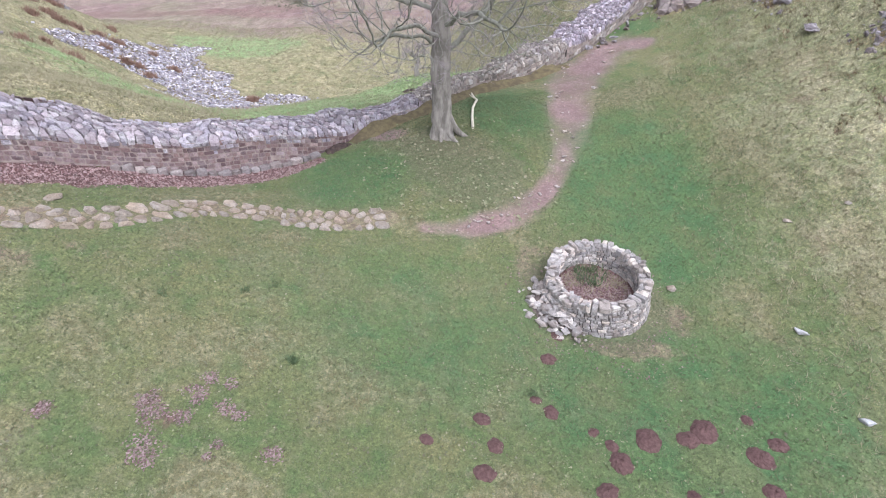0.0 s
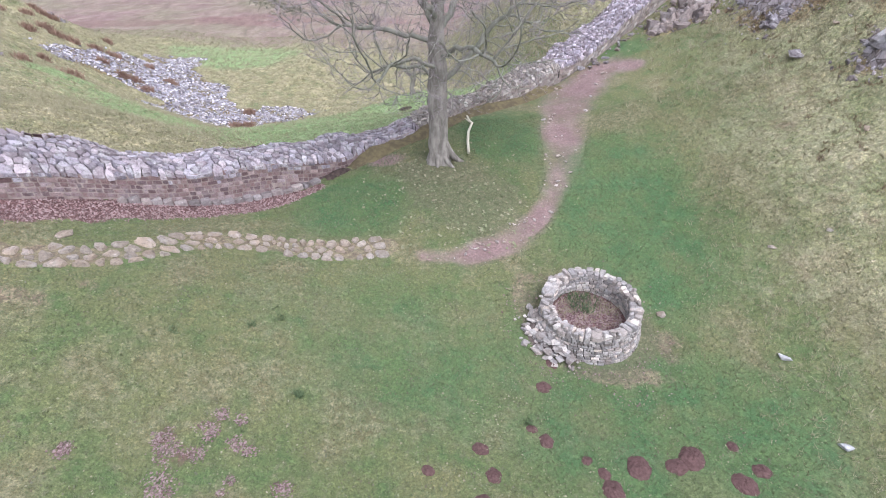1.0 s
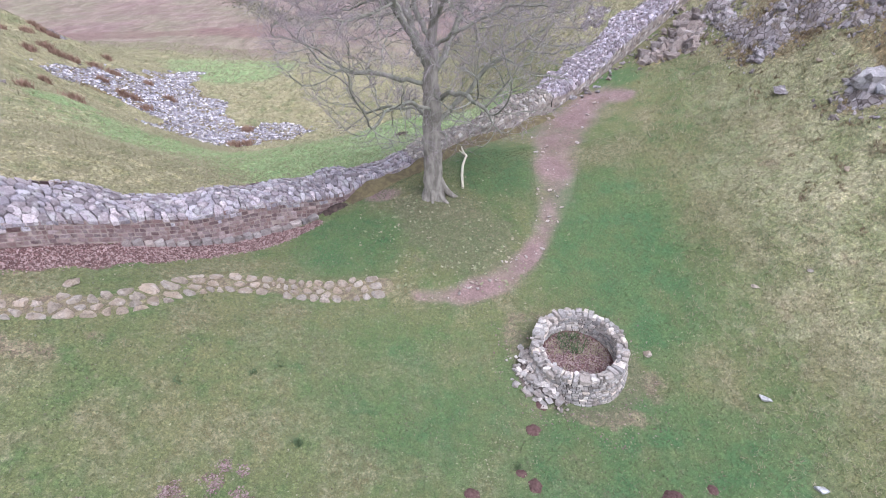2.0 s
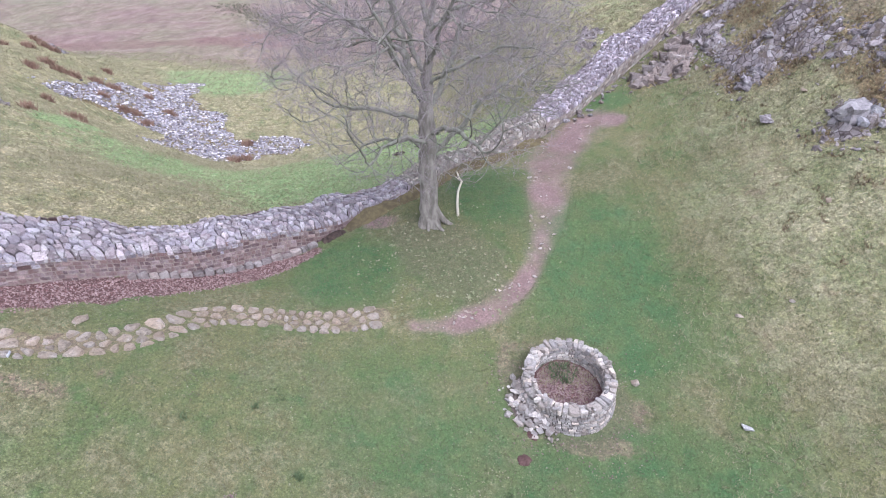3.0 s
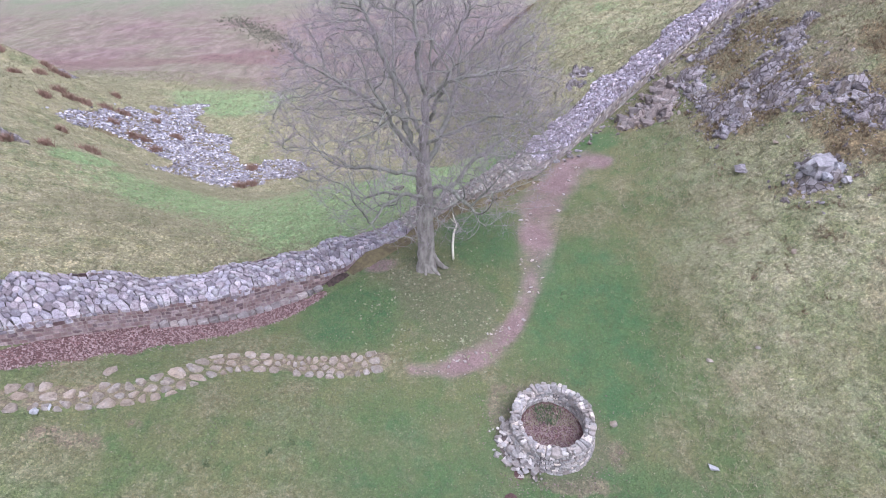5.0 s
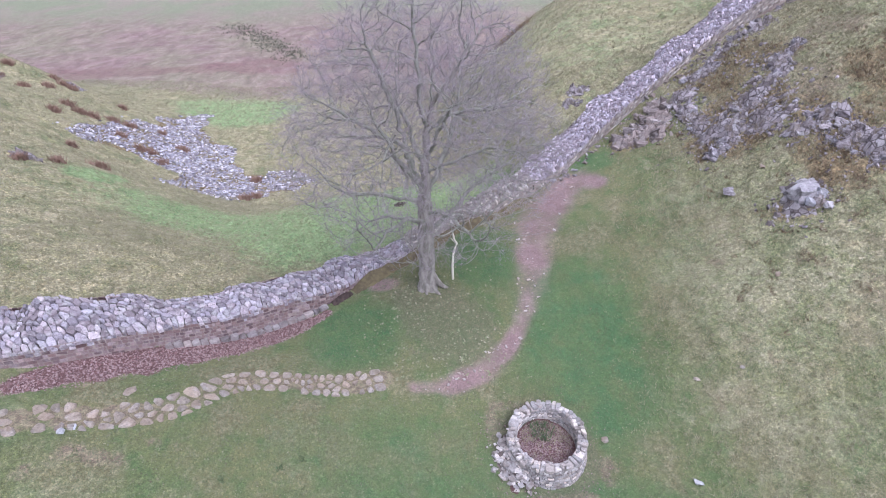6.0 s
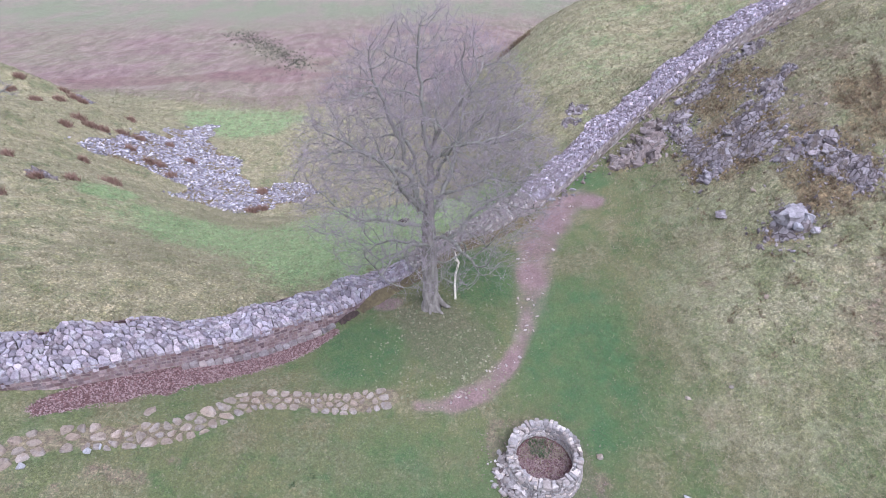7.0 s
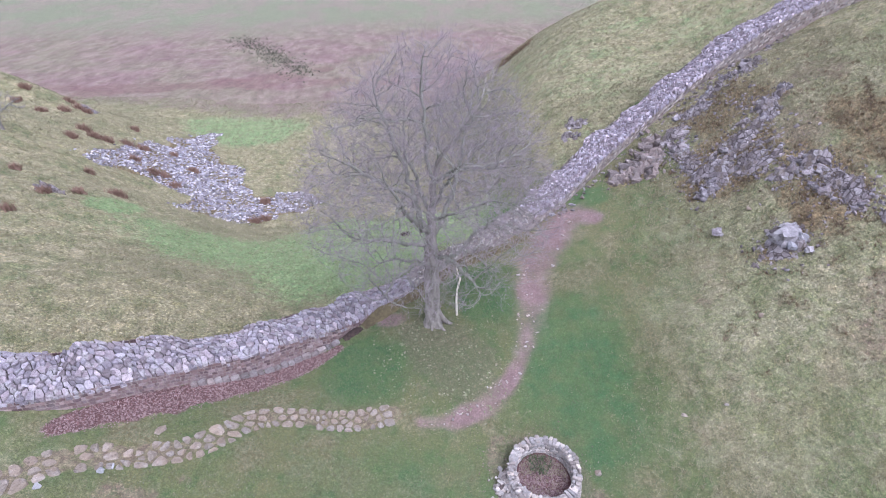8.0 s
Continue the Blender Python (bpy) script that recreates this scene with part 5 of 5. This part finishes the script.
def scree():
    def ragged(x, y):
        return inside(x + 0.35 * np.sin(1.3 * y) + 0.3 * np.sin(2.9 * x), y + 0.5 * np.sin(0.9 * x) + 0.4 * np.sin(2.3 * y), SCREE_EDGE)
    p = scatter(56000, -36, -9, 41, 71, lambda x, y: ragged(x, y) * (0.40 + 0.6 * soft(np.sin(0.9 * x + 1 + 1.5 * np.sin(0.5 * y)) * np.sin(0.7 * y + np.sin(0.8 * x)), -0.55, 0.1)))
    p = np.concatenate([p, scatter(7000, -36, -9, 41, 71, lambda x, y: inside((x + 22) / 1.12 - 22, (y - 53) / 1.12 + 53, SCREE_EDGE) * 0.12)])
    n = len(p)
    s = 0.065 + 0.20 * NR.random_sample(n) ** 3
    octa = np.array([(1, 0, 0), (0, 1, 0), (-1, 0, 0), (0, -1, 0), (0, 0, 1), (0, 0, -1.0)])
    v = octa[None] * s[:, None, None] * NR.uniform(0.55, 1.25, (n, 6, 3)) * np.array([1, 0.85, 0.6])
    t = NR.uniform(0, 6.28, n)
    c, q = np.cos(t)[:, None], np.sin(t)[:, None]
    x, y = v[..., 0] * c - v[..., 1] * q, v[..., 0] * q + v[..., 1] * c
    v = np.stack([x + p[:, :1], y + p[:, 1:], v[..., 2] + (heights(p[:, 0], p[:, 1]) + 0.04)[:, None]], 2).reshape(-1, 3)
    tri = np.array([(0, 1, 4), (1, 2, 4), (2, 3, 4), (3, 0, 4), (1, 0, 5), (2, 1, 5), (3, 2, 5), (0, 3, 5)])
    f = (tri[None] + 6 * np.arange(n)[:, None, None]).reshape(-1, 3)
    tagged(link_mesh("scree", v, f, SCREE), "loose grey scree spilling down the far slope", "scree", kind="stuff")


scree()

heath = ((17.5, 29.5, 3.0, 3.0), (20.5, 24.5, 2.2, 3.6), (18.6, 22.6, 1.5, 1.3), (19.0, 35.0, 2.6, 2.2), (23.5, 27.0, 2.0, 4.5), (22.0, 20.0, 1.8, 2.2))
blades("heather", scatter(34000, 14, 27, 16, 39, lambda x, y: 0.55 * clumped(1.3 * x, 1.3 * y) + 0.45 * np.maximum.reduce([soft(1.3 - np.hypot((x - a) / rx, (y - b) / ry), 0, 0.8) for a, b, rx, ry in heath]) - 0.32),
       6, 0.16, 0.022, 1.3, HEATH, "brown winter heather among the crag rocks", "heather")

t = 0.55 * NR.random_sample(300)
blades("ridge_heather", np.stack([10.0 + 4.4 * t + NR.normal(0, 0.5, 300), 78.5 - 5.5 * t + NR.normal(0, 0.8, 300)], 1), 6, 0.42, 0.05, 1.2, HEATH, "dark brown heather along the edge of the far knoll", "heather")

# ---- dead bracken ----
for x, y, r in ((-35.7, 53.7, 0.9), (-34.8, 50.1, 0.7), (-33.7, 53.6, 1.0), (-34.4, 53.0, 0.9), (-32.7, 55.2, 0.9), (-31.6, 56.1, 1.0), (-30.5, 51.9, 0.75), (-28.4, 50.9, 0.8), (-27.7, 51.3, 0.8), (-26.1, 49.7, 0.85),
                (-26.5, 55.5, 0.95), (-29.5, 58.1, 0.6), (-16.7, 46.9, 0.8), (-17.4, 45.9, 0.75), (-26.0, 39.8, 0.65), (-25.5, 39.7, 0.5), (-26.4, 36.3, 0.5), (-40.3, 58.6, 0.75), (-40.1, 60.8, 0.7), (-39.1, 60.5, 0.7),
                (-40.9, 56.0, 0.7), (-30.1, 43.8, 0.4), (-31.3, 37.6, 0.4), (-27.1, 34.0, 0.5), (-26.5, 29.7, 0.35), (-35.0, 61.7, 0.5), (-17.8, 51.1, 1.0), (-44.3, 57.6, 0.75), (-45.2, 60.8, 0.8), (-41.6, 62.0, 0.7)):
    k = int(75 * r) + 10
    a, q = NR.uniform(0, 6.28, k), r * 0.5 * np.sqrt(NR.random_sample(k)) * NR.uniform(0.7, 1.25, k)
    ob = blades("bracken_clump", np.stack([x + q * np.cos(a) * 0.95, y + q * np.sin(a)], 1), 4, 0.48, 0.045, 0.9, BRACKEN, "clump of dead red-brown bracken on the slope", "bracken")
    ob["group"] = "bracken clumps"
blades("rushes", np.stack([NR.normal(0, 1.6, 700) + np.linspace(-44, -23, 700), NR.normal(0, 2.2, 700) + np.linspace(132, 100, 700)], 1), 5, 0.35, 0.06, 1.2, MOOR_RUSH, "dark line of rushes across the moor", "rushes")


# ---- trees ----
def grow(base, trunk, crown, count, seed, step, reach, kill, leader):
    """Branches that grow towards points in the crown. Nodes, parents."""
    rs = np.random.RandomState(seed)
    pts = []
    while len(pts) < count:
        q = rs.uniform(-1, 1, 3)
        if q[2] < -0.25 and rs.random_sample() < 0.62:
            continue
        if 0.25 < q @ q < 1 or (q @ q < 1 and rs.random_sample() < 0.5):
            pts.append(q)
    pts = np.array(pts)
    cx, cy, cz, rx, ry, up, down = crown
    pts = np.stack([cx + pts[:, 0] * rx * (1 - 0.25 * np.maximum(pts[:, 2], 0)), cy + pts[:, 1] * ry * (1 - 0.25 * np.maximum(pts[:, 2], 0)), cz + np.where(pts[:, 2] > 0, pts[:, 2] * up, pts[:, 2] * down)], 1)
    nodes, par = [np.array(base, float)], [-1]
    for chain in [trunk] + leader:
        last = 0 if chain is trunk else int(np.argmin([np.linalg.norm(q - np.array(chain[0])) for q in nodes]))
        for q in chain[(0 if chain is trunk else 1):]:
            a, q = nodes[last], np.array(q, float)
            k = max(1, int(np.linalg.norm(q - a) / step))
            for i in range(1, k + 1):
                sway = (0.03 if chain is trunk else 0.11) * math.sin(2.1 * len(nodes)) if i < k else 0.0
                nodes.append(a + (q - a) * i / k + rs.normal(0, 0.03, 3) + sway * np.array([math.cos(len(nodes)), math.sin(len(nodes)), 0.3]))
                par.append(last)
                last = len(nodes) - 1
    arr = np.array(nodes)
    dist = np.full(len(pts), 1e9)
    who = np.zeros(len(pts), int)
    fresh, held = 0, {}
    for _ in range(160):
        for i in range(fresh, len(nodes)):
            d = np.linalg.norm(pts - nodes[i], axis=1)
            m = d < dist
            dist[m], who[m] = d[m], i
        fresh = len(nodes)
        live = dist > kill
        pts, dist, who = pts[live], dist[live], who[live]
        near = dist < reach
        if not near.any():
            break
        arr = np.array(nodes)
        pull = {}
        for i, q in zip(who[near], pts[near]):
            d = q - arr[i]
            pull.setdefault(i, np.zeros(3))
            pull[i] += d / np.linalg.norm(d)
        grown = 0
        for i, d in pull.items():
            ln = np.linalg.norm(d)
            if ln < 1e-3 or held.get(i, 0) > 3 or arr[i][2] < base[2] + 0.25 * (trunk[-1][2] - base[2]):
                continue
            back = arr[i] - arr[par[i]] if par[i] >= 0 else np.array([0, 0, 1.0])
            d = d / ln + 0.6 * back / (np.linalg.norm(back) + 1e-6) + rs.normal(0, 0.20, 3) + np.array([0, 0, 0.12])
            nodes.append(arr[i] + d / np.linalg.norm(d) * step)
            par.append(i)
            held[i] = held.get(i, 0) + 1
            grown += 1
        if not grown:
            break
    return np.array(nodes), np.array(par)


def tube(path, radii, sides):
    """A tapered tube along a path. Vertices and faces."""
    path = np.asarray(path, float)
    t = np.gradient(path, axis=0)
    t /= np.linalg.norm(t, axis=1)[:, None] + 1e-9
    up = np.where(np.abs(t[:, 2:]) > 0.9, np.array([[1.0, 0, 0]]), np.array([[0, 0, 1.0]]))
    a = np.cross(t, up)
    a /= np.linalg.norm(a, axis=1)[:, None]
    b = np.cross(t, a)
    for i in range(1, len(path)):
        a[i] = a[i - 1] - t[i] * (a[i - 1] @ t[i])
        a[i] /= np.linalg.norm(a[i]) + 1e-9
        b[i] = np.cross(t[i], a[i])
    ang = np.linspace(0, 2 * math.pi, sides, endpoint=False)
    v = (path[:, None] + np.asarray(radii)[:, None, None] * (a[:, None] * np.cos(ang)[None, :, None] + b[:, None] * np.sin(ang)[None, :, None])).reshape(-1, 3)
    k = len(path)
    f = [(i * sides + j, i * sides + (j + 1) % sides, (i + 1) * sides + (j + 1) % sides, (i + 1) * sides + j) for i in range(k - 1) for j in range(sides)]
    return v, f


def join(parts):
    v, f, n = [], [], 0
    for a, b in parts:
        v.append(a)
        f += [tuple(i + n for i in q) for q in b]
        n += len(a)
    return np.concatenate(v), f


def twigs(ends, dirs, per, length, width, rs, droop=0.0):
    """Fine twigs, each a thin three-sided spike with one bend."""
    n = len(ends) * per
    o, d = np.repeat(ends, per, 0), np.repeat(dirs, per, 0)
    d = d + rs.normal(0, 0.55, (n, 3)) + np.array([0, 0, 0.18 - droop])
    d /= np.linalg.norm(d, axis=1)[:, None]
    ln = length * rs.uniform(0.4, 1.3, n)
    mid = o + d * (ln * 0.5)[:, None] + rs.normal(0, 0.05, (n, 3)) * length
    d2 = d + rs.normal(0, 0.3, (n, 3)) + np.array([0, 0, 0.22 - droop])
    d2 /= np.linalg.norm(d2, axis=1)[:, None]
    tip = mid + d2 * (ln * 0.55)[:, None]
    s1 = np.cross(d, rs.normal(0, 1, (n, 3)))
    s1 /= np.linalg.norm(s1, axis=1)[:, None]
    s2 = np.cross(d, s1)
    w = width * rs.uniform(0.7, 1.3, n)[:, None]
    v = np.stack([o + s1 * w, o - s1 * w * 0.5 + s2 * w * 0.87, o - s1 * w * 0.5 - s2 * w * 0.87,
                  mid + s1 * w * 0.7, mid - s1 * w * 0.35 + s2 * w * 0.6, mid - s1 * w * 0.35 - s2 * w * 0.6, tip], 1).reshape(-1, 3)
    loc = [(0, 1, 4, 3), (1, 2, 5, 4), (2, 0, 3, 5)]
    q = (np.array(loc)[None] + 7 * np.arange(n)[:, None, None]).reshape(-1, 4).tolist()
    t = (np.array([(3, 4, 6), (4, 5, 6), (5, 3, 6)])[None] + 7 * np.arange(n)[:, None, None]).reshape(-1, 3).tolist()
    return v, q + t, np.concatenate([mid, tip]), np.concatenate([d, d2])


def build_tree(name, base, label, trunk, crown, count, seed, step, reach, kill, leader, trunk_r, tip_r, twig, roots):
    nodes, par = grow(base, trunk, crown, count, seed, step, reach, kill, leader)
    n = len(nodes)
    kids = [[] for _ in range(n)]
    for i, p in enumerate(par):
        if p >= 0:
            kids[p].append(i)
    flow = np.zeros(n)
    for i in range(n - 1, -1, -1):
        flow[i] = 1.0 if not kids[i] else sum(flow[k] for k in kids[i])
    e = math.log(trunk_r / tip_r) / math.log(flow[0])
    rad = tip_r * flow**e
    top = thing(name, base, label, "tree")
    thick, thin, stem = [], [], []
    todo = [(0, -1)]
    while todo:
        i, p = todo.pop()
        chain = [p, i] if p >= 0 else [i]
        while kids[i]:
            k = max(kids[i], key=lambda j: flow[j])
            todo += [(j, i) for j in kids[i] if j != k]
            chain.append(k)
            i = k
        if len(chain) < 2:
            continue
        r = rad[chain].copy()
        if p >= 0:
            r[0] = min(r[0], r[1] * 1.25)
        pts = nodes[chain]
        main = p < 0
        if main:
            r = r * (1 + 0.42 * np.exp(-(pts[:, 2] - base[2]) / 0.45))
            v, f = tube(pts, r, 20)
            # flutes that run up the bole from the roots
            ring, turn = np.repeat(np.arange(len(pts)), 20), np.tile(np.arange(20), len(pts)) * 2 * math.pi / 20
            deep = 0.15 * np.exp(-(pts[ring, 2] - base[2]) / 3.0)
            v = pts[ring] + (v - pts[ring]) * (1 + deep * np.cos(3 * turn + 0.25 * pts[ring, 2]) + 0.5 * deep * np.cos(5 * turn + 1.0 - 0.4 * pts[ring, 2]))[:, None]
            stem.append((v, f))
        elif r[1] > 0.05:
            thick.append(tube(pts, r, 7))
        else:
            thin.append(tube(pts, r, 4))
    bole = link_mesh("trunk", *join(stem), BARK, top, origin=base, smooth=True)
    for limb in thick[:160]:
        link_mesh("limb", *limb, LIMB, top, origin=base, smooth=True)
    if thick[160:]:
        thin += thick[160:]
    rs = np.random.RandomState(seed + 1)
    small = np.where((rad < tip_r * 3.2) & (par >= 0))[0]
    low = crown[2] - 0.5
    small = small[(nodes[small, 2] > low) | (rs.random_sample(len(small)) < 0.28)]
    d = nodes[small] - nodes[par[small]]
    d /= np.linalg.norm(d, axis=1)[:, None] + 1e-9
    v1, f1, e1, d1 = twigs(nodes[small], d, twig[0], twig[1], twig[2], rs)
    pick = rs.permutation(len(e1))[:twig[3]]
    v2, f2, _, _ = twigs(e1[pick], d1[pick], 2, twig[1] * 0.6, twig[2] * 0.7, rs)
    ob = link_mesh("branch_spray", *join(thin), LIMB, top, origin=base, label="olive-grey bare branchlets")
    ob["kind"] = "stuff"
    ob = link_mesh("crown", *join([(v1, f1), (v2, f2)]), TWIG, top, origin=base, label="fine purple-grey twigs")
    ob["kind"] = "stuff"
    for a, ln, r, high in roots:
        pts = []
        for t in np.linspace(0, 1, 7):
            x, y = base[0] + math.cos(a + 0.3 * t) * (0.2 + ln * t), base[1] + math.sin(a + 0.3 * t) * (0.2 + ln * t)
            pts.append((x, y, hgt(x, y) + high * (1 - t) ** 2.2 - 0.10 * t))
        link_mesh("root", *tube(pts, [r * (1 - 0.75 * t) for t in np.linspace(0, 1, 7)], 8), BARK, bole, origin=base, smooth=True)
    return top


tx, ty = TREE
tz = hgt(tx, ty)
build_tree("sycamore_tree", (tx, ty, tz - 0.15), "tall bare sycamore with grey trunk and purple-grey twigs",
           [(tx, ty, 3.4), (tx - 0.04, ty, 5.0), (tx - 0.05, ty, 6.4), (tx - 0.03, ty + 0.05, 7.7), (tx + 0.06, ty + 0.1, 9.3), (tx + 0.25, ty + 0.1, 10.7), (tx + 0.33, ty + 0.1, 12.0)],
           (tx - 0.1, ty, 8.8, 6.2, 6.0, 7.3, 5.0), 6600, 3, 0.28, 3.0, 0.42,
           [[(tx - 0.2, ty, 6.6), (tx - 0.46, ty + 0.2, 7.5), (tx - 0.82, ty + 0.4, 8.7), (tx - 1.2, ty + 0.5, 10.2), (tx - 1.7, ty + 0.5, 11.4), (tx - 2.3, ty + 0.5, 13.4)],
            [(tx, ty, 9.6), (tx - 0.2, ty - 0.2, 11.0), (tx - 0.25, ty - 0.3, 12.2), (tx - 0.42, ty - 0.3, 13.8)],
            [(tx + 0.25, ty, 10.6), (tx + 0.68, ty - 0.1, 11.4), (tx + 1.25, ty - 0.1, 12.2), (tx + 1.9, ty, 13.2)],
            [(tx + 0.1, ty, 9.6), (tx + 0.65, ty - 0.3, 10.3), (tx + 1.4, ty - 0.6, 10.7), (tx + 2.6, ty - 0.8, 11.0)],
            [(tx, ty, 7.7), (tx + 0.7, ty - 0.5, 8.3), (tx + 1.3, ty - 0.8, 8.6), (tx + 2.5, ty - 1.0, 9.3)],
            [(tx + 0.2, ty, 4.7), (tx + 0.6, ty, 5.2), (tx + 1.2, ty + 0.1, 5.8), (tx + 2.0, ty + 0.2, 6.8), (tx + 3.0, ty + 0.3, 7.6)],
            [(tx - 0.2, ty, 6.2), (tx - 0.7, ty - 0.2, 6.55), (tx - 2.2, ty - 0.4, 6.9), (tx - 3.6, ty - 0.4, 7.0)],
            [(tx - 0.2, ty, 4.9), (tx - 0.6, ty + 0.1, 5.3), (tx - 1.8, ty + 0.3, 5.4), (tx - 3.0, ty + 0.4, 4.9), (tx - 3.9, ty + 0.4, 4.2)],
            [(tx - 0.8, ty + 0.4, 8.6), (tx - 1.6, ty + 0.2, 9.3), (tx - 2.6, ty, 9.9), (tx - 3.6, ty, 10.6)],
            [(tx - 0.1, ty, 7.0), (tx - 0.5, ty - 1.0, 8.0), (tx - 1.1, ty - 2.0, 9.2), (tx - 1.4, ty - 2.8, 10.4)],
            [(tx, ty, 6.4), (tx + 0.5, ty + 1.0, 7.4), (tx + 1.2, ty + 2.2, 8.8), (tx + 1.5, ty + 3.0, 10.2)],
            [(tx, ty, 8.4), (tx + 0.4, ty - 1.0, 9.6), (tx + 0.9, ty - 1.9, 11.2)],
            [(tx, ty, 7.4), (tx - 0.5, ty + 1.2, 8.6), (tx - 1.2, ty + 2.2, 10.2)],
            [(tx, ty, 5.6), (tx + 0.5, ty - 0.9, 6.2), (tx + 1.2, ty - 2.2, 6.6), (tx + 1.9, ty - 3.2, 6.3)],
            [(tx - 0.1, ty, 5.4), (tx - 0.9, ty - 1.2, 6.0), (tx - 1.7, ty - 2.4, 6.1), (tx - 2.3, ty - 3.2, 5.5)]],
           0.385, 0.0105, (4, 0.62, 0.0054, 19000), [(-0.35, 1.0, 0.2, 0.85), (0.6, 0.6, 0.12, 0.5), (2.9, 0.45, 0.12, 0.5), (4.4, 0.5, 0.15, 0.55), (5.3, 0.8, 0.17, 0.6)])
bx, by = -37.0, 45.0
bz = hgt(bx, by)
build_tree("thorn_tree", (bx, by, bz - 0.1), "small wind-bent bare thorn tree on the far hillside", [(bx, by, bz + 0.6), (bx + 0.2, by, bz + 1.1)],
           (bx + 0.5, by, bz + 2.0, 2.0, 1.6, 1.3, 0.9), 200, 6, 0.2, 2.0, 0.35, [], 0.14, 0.016, (1, 0.4, 0.008, 300), [])

bx, by = -1.7, 36.1
bz = hgt(bx, by)
build_tree("thorn_tree", (bx, by, bz - 0.1), "small bare thorn tree on the green slope behind the wall", [(bx, by, bz + 0.5), (bx + 0.1, by, bz + 0.9)],
           (bx, by, bz + 1.35, 0.9, 0.8, 0.6, 0.35), 160, 9, 0.15, 1.5, 0.25, [], 0.13, 0.02, (4, 0.3, 0.008, 600), [])

# ---- bare fallen branch beside the tree ----
pts = []
for t, off in ((0, 0.0), (0.2, -0.02), (0.4, 0.03), (0.55, 0.16), (0.64, 0.24), (0.72, 0.12), (0.85, 0.06), (0.93, 0.0), (1.0, -0.14)):
    x, y = 1.25 + 1.0 * off + 0.12 * t, 22.15 + 4.9 * t
    pts.append((x, y, hgt(x, y) + 0.07))
branch = thing("fallen_branch", pts[0], "bleached crooked bare branch lying on the grass", "branch")
bough = link_mesh("stem", *tube(pts, [0.062, 0.065, 0.06, 0.058, 0.056, 0.05, 0.046, 0.04, 0.025], 8), LOG, branch, origin=pts[0], smooth=True)
fork = [pts[4], (pts[4][0] - 0.22, pts[4][1] + 0.15, pts[4][2] + 0.1), (pts[4][0] - 0.34, pts[4][1] + 0.35, pts[4][2] + 0.14)]
link_mesh("side_shoot", *tube(fork, [0.035, 0.028, 0.014], 6), LOG, bough, origin=pts[0], smooth=True)
